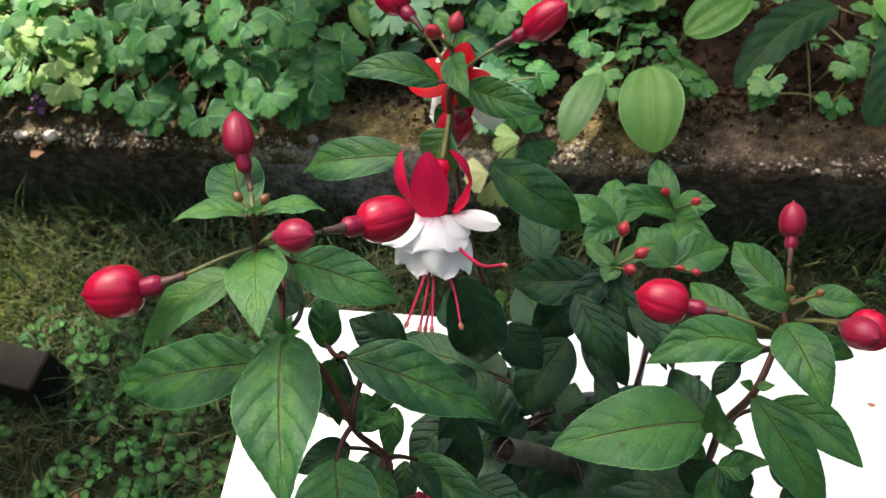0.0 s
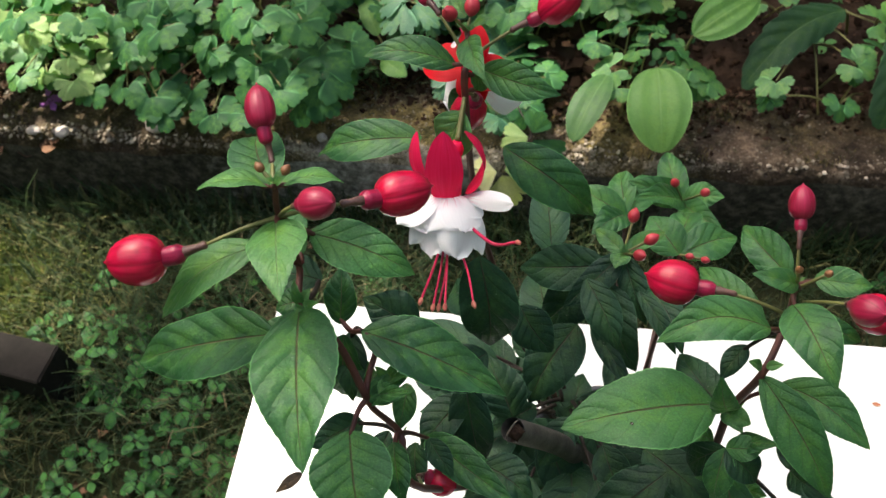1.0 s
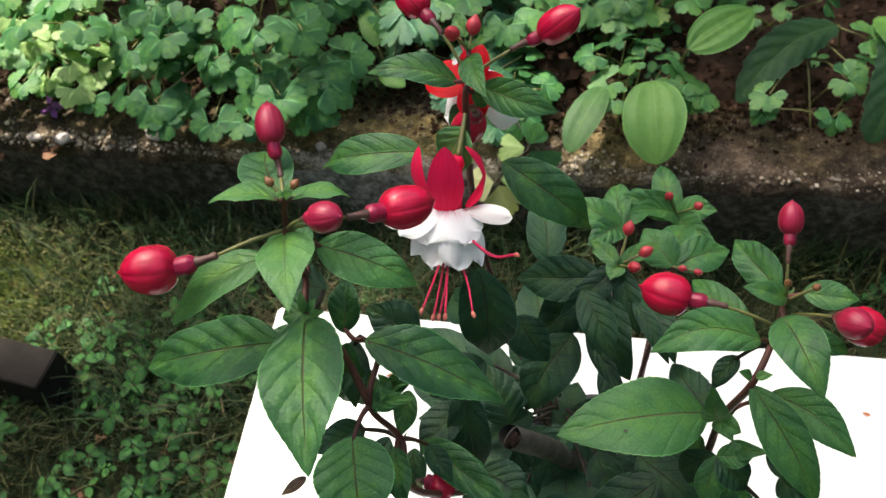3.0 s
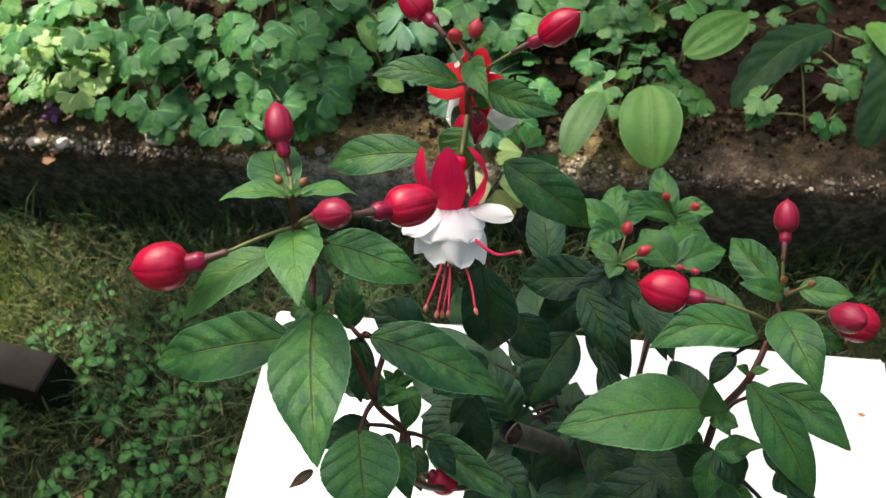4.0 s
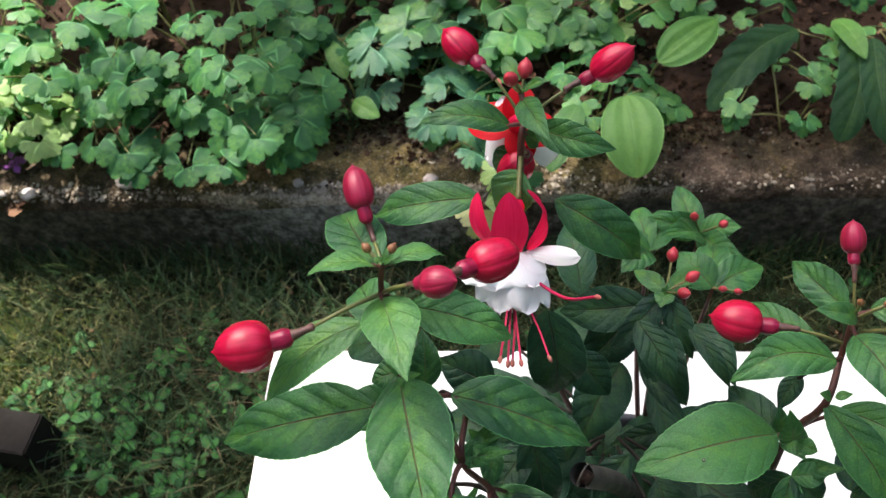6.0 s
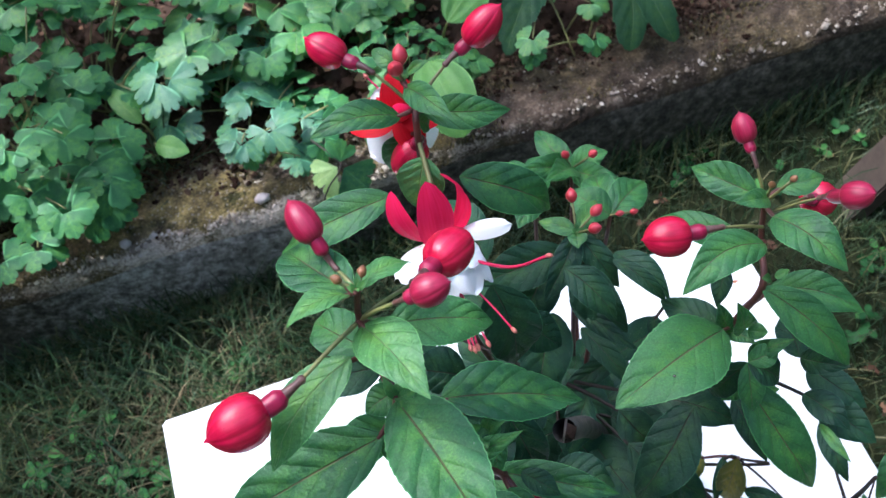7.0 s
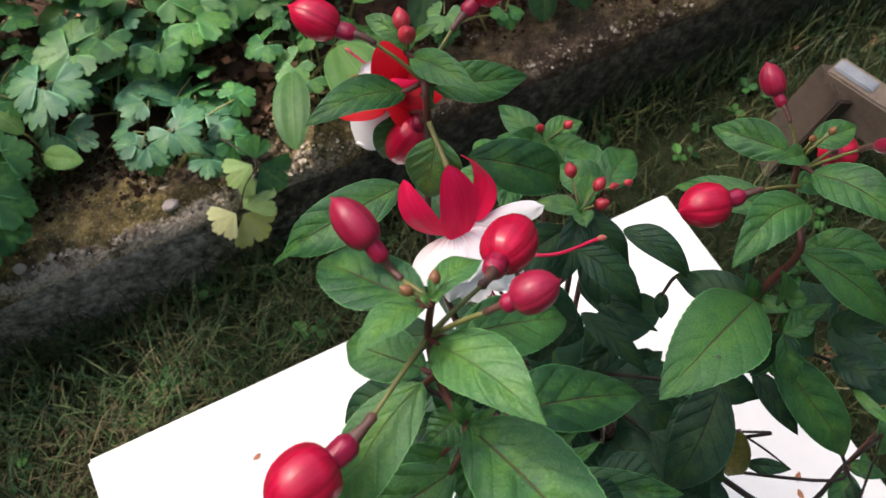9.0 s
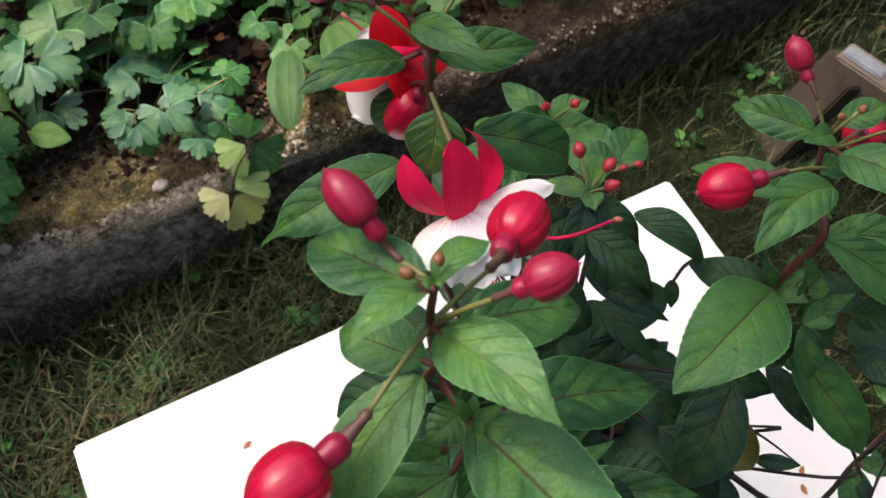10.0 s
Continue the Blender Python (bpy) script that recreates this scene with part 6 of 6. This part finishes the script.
weeds("chickweed", 60, 4, far_weed_spot, (0.009, 0.016), weed_mat, "scattered little weeds in the lawn", "weed")


def seedling_spot(rs):
    while True:
        x, y = rs.uniform(-0.3, 0.65), rs.uniform(0.93, 1.3)
        if noise.noise((x * 11, y * 11, 6)) > rs.uniform(-0.2, 0.5):
            return x, y, bed_z(x, y)


weeds("seedlings", 330, 15, seedling_spot, (0.006, 0.017), seedling_mat, "small green seedlings sprouting on the soil", "weed", (0.004, 0.03))


def litter_spot(rs):
    x, y = rs.uniform(-0.75, 0.7), rs.uniform(0.88, 1.3)
    return x, y, bed_z(x, y)


weeds("leaf_litter", 420, 12, litter_spot, (0.004, 0.011), litter_mat, "dry brown leaf litter on the soil", "litter", (0.0, 0.006), ragged=0.35)


def litter_clump(rs):
    cx, cy = ((0.09, 0.965), (0.05, 0.93), (-0.446, 0.945), (0.07, 0.99), (-0.52, 0.87), (-0.6, 0.87))[rs.randint(6)]
    x, y = rs.normal(cx, 0.016), rs.normal(cy, 0.013)
    return x, y, bed_z(x, y) + 0.004


weeds("leaf_litter", 34, 13, litter_clump, (0.012, 0.024), litter_mat, "curled tan dead leaves on the soil", "litter", (0.0, 0.012), ragged=0.35)


def violet_spot(rs):
    x, y = rs.normal(-0.536, 0.004), rs.normal(0.889, 0.004)
    return x, y, KERB_Z + 0.012


violet_mat = blade_material("violet_petal", (0.16, 0.04, 0.2), (0.25, 0.07, 0.32), (0.3, 0.1, 0.38))
weeds("fallen_petals", 3, 19, violet_spot, (0.009, 0.014), violet_mat, "small violet petals fallen on the kerb", "petal", (0.0, 0.01), ragged=0.2)


def pale_spot(rs):
    x, y = rs.normal(-0.6, 0.03), rs.normal(0.8, 0.012)
    return x, y, lawn_z(x, y)


blades("grass", 9, 20, pale_spot, (0.07, 0.12), (0.0009, 0.0014), thatch_mat, "a few long pale grass blades arching over", "grass", (0.8, 1.7))


def lawn_litter(rs):
    x, y = rs.uniform(-0.6, 0.85), rs.uniform(0.42, 0.82)
    return x, y, lawn_z(x, y)


weeds("leaf_litter", 90, 14, lawn_litter, (0.004, 0.012), litter_mat, "bits of dry leaf among the grass", "litter", (0.001, 0.01), ragged=0.35)

# Wooden bench parts beside the table
wood_board = plain_material("brown_board", (0.03, 0.022, 0.016), (0.08, 0.058, 0.044), 25, 0.75, 0.4, fine=160)
bench = thing("wooden_bench", "weathered wooden bench end with a galvanised plate on top", "bench", at=(0.6, 0.69, 0.5))


def bench_box(name, size, m, material, label):
    box(name, size, pose(-0.6, -0.69, -0.5) @ m, material, bench, label, 0.002)


bench_box("beam", (0.2, 0.03, 0.055), pose(0.641, 0.601, 0.592, 0, 0, -74), wood_grey, "weathered wooden beam")
bench_box("plate", (0.045, 0.017, 0.003), pose(0.62, 0.673, 0.621, 0, 0, -74), zinc, "galvanised steel plate")
bench_box("slanting_leg", (0.02, 0.052, 0.135), pose(0.5905, 0.688, 0.543, 0, 18, -16), wood_board, "dark brown slanting plank")
bench_box("leg", (0.04, 0.03, 0.09), pose(0.66, 0.535, 0.523, 0, 0, -74), wood_grey, "short wooden leg")
rail = thing("wooden_rail", "dark damp timber lying on the lawn", "timber", at=(-0.6, 0.59, 0.5))
box("plank", (0.34, 0.045, 0.07), pose(-0.018, 0.018, 0.015, 0, 0, -8), wood_dark, rail, "", 0.0015)


# Dried petals on the table
def flake(at, size, turn, seed):
    bm = bmesh.new()
    bmesh.ops.create_grid(bm, x_segments=4, y_segments=3, size=1.0)
    for v in bm.verts:
        v.co = Vector((v.co.x * size * (1 - 0.4 * abs(v.co.y)), v.co.y * size * 0.5 * (1 - 0.5 * abs(v.co.x)), 0.12 * size * (v.co.x ** 2 + noise.noise(v.co * 2 + Vector((seed, 0, 0))))))
    bm.transform(pose(0, 0, 0, 0, 0, turn))
    ob = part("dried_petal", bm, speck_brown, None, smooth=True)
    ob.location = at
    return tagged(ob, "small dried brown petal lying on the white table", "petal", "petals on the table")


flake((-0.065, 0.584, TOP + 0.0006), 0.0045, 20, 1)
flake((0.345, 0.59, TOP + 0.0006), 0.004, -10, 2)
flake((0.312, 0.372, TOP + 0.0006), 0.005, 40, 3)
flake((0.305, 0.36, TOP + 0.0006), 0.005, 80, 4)


# An unseen tall slim tree, added beyond the hedge; its crown shades the table and lets flecks of sun through
tree = thing("tree", "unseen tall slim tree added to cast dappled shade", "tree", at=(-2.75, 3.75, 0.45))


def crown(n, seed):
    rs = np.random.RandomState(seed)
    centre = Vector((0.16, 0.56, 0.7)) + SUN * 8.6 - Vector((-2.75, 3.75, 0.45))
    side = SUN.cross(Vector((0, 0, 1))).normalized()
    rise = side.cross(SUN).normalized()
    V, Fc = [], []
    for _ in range(n):
        a, r = rs.uniform(0, 6.283), rs.uniform() ** 0.5
        r *= 1 + 0.16 * math.sin(3 * a + 1) + 0.1 * math.sin(7 * a)
        c = centre + side * (0.95 * r * math.cos(a)) + rise * (0.57 * r * math.sin(a)) + SUN * rs.uniform(-0.5, 0.5)
        p, q = (c - centre).dot(side), (c - centre).dot(rise)
        # Gaps left so that sun flecks land on chosen spots
        if any((p - gp) ** 2 + (q - gq) ** 2 < gr * gr for gp, gq, gr in ((0.06, 0.30, 0.07), (0.21, 0.235, 0.06), (0.28, 0.33, 0.06), (-0.1, 0.42, 0.08), (0.05, -0.33, 0.085), (-0.05, -0.45, 0.05), (0.215, -0.3, 0.066))):
            continue
        # Crown cut away here so that sun reaches the bed's corner and the moss
        if p < 0.02 and q < -0.54 + 0.05 * math.sin(11 * p):
            continue
        L = rs.uniform(0.05, 0.1)
        m = Matrix.Translation(c) @ Matrix.Rotation(rs.uniform(0, 6.28), 4, "Z") @ Matrix.Rotation(rs.uniform(-0.8, 0.8), 4, "X")
        k = len(V)
        V += [tuple(m @ Vector(q)) for q in ((0, 0, 0), (L * 0.5, L * 0.32, 0.01), (L, 0, 0), (L * 0.5, -L * 0.32, 0.01))]
        Fc.append((k, k + 1, k + 2, k + 3))
    return V, Fc, centre


v, f, top = crown(2600, 4)
put("crown", mesh_of("crown", v, f, grass_mat), tree, "airy crown of many small leaves")
tube("trunk", [(0, 0, -0.1), (0.05, 0.02, 3.0), top * 0.8 + Vector((0, 0, 0.6)), top], 0.11, 0.02, stem_bark, tree, "slender bark trunk", sides=10)
for k in range(9):
    a = k * 0.7
    tube("limb", [top * 0.9, top + Vector((0.3 * math.cos(a), 0.3 * math.sin(a), 0.1)), top + Vector((0.62 * math.cos(a), 0.62 * math.sin(a), 0.2))], 0.02, 0.006, stem_bark, tree, sides=6)
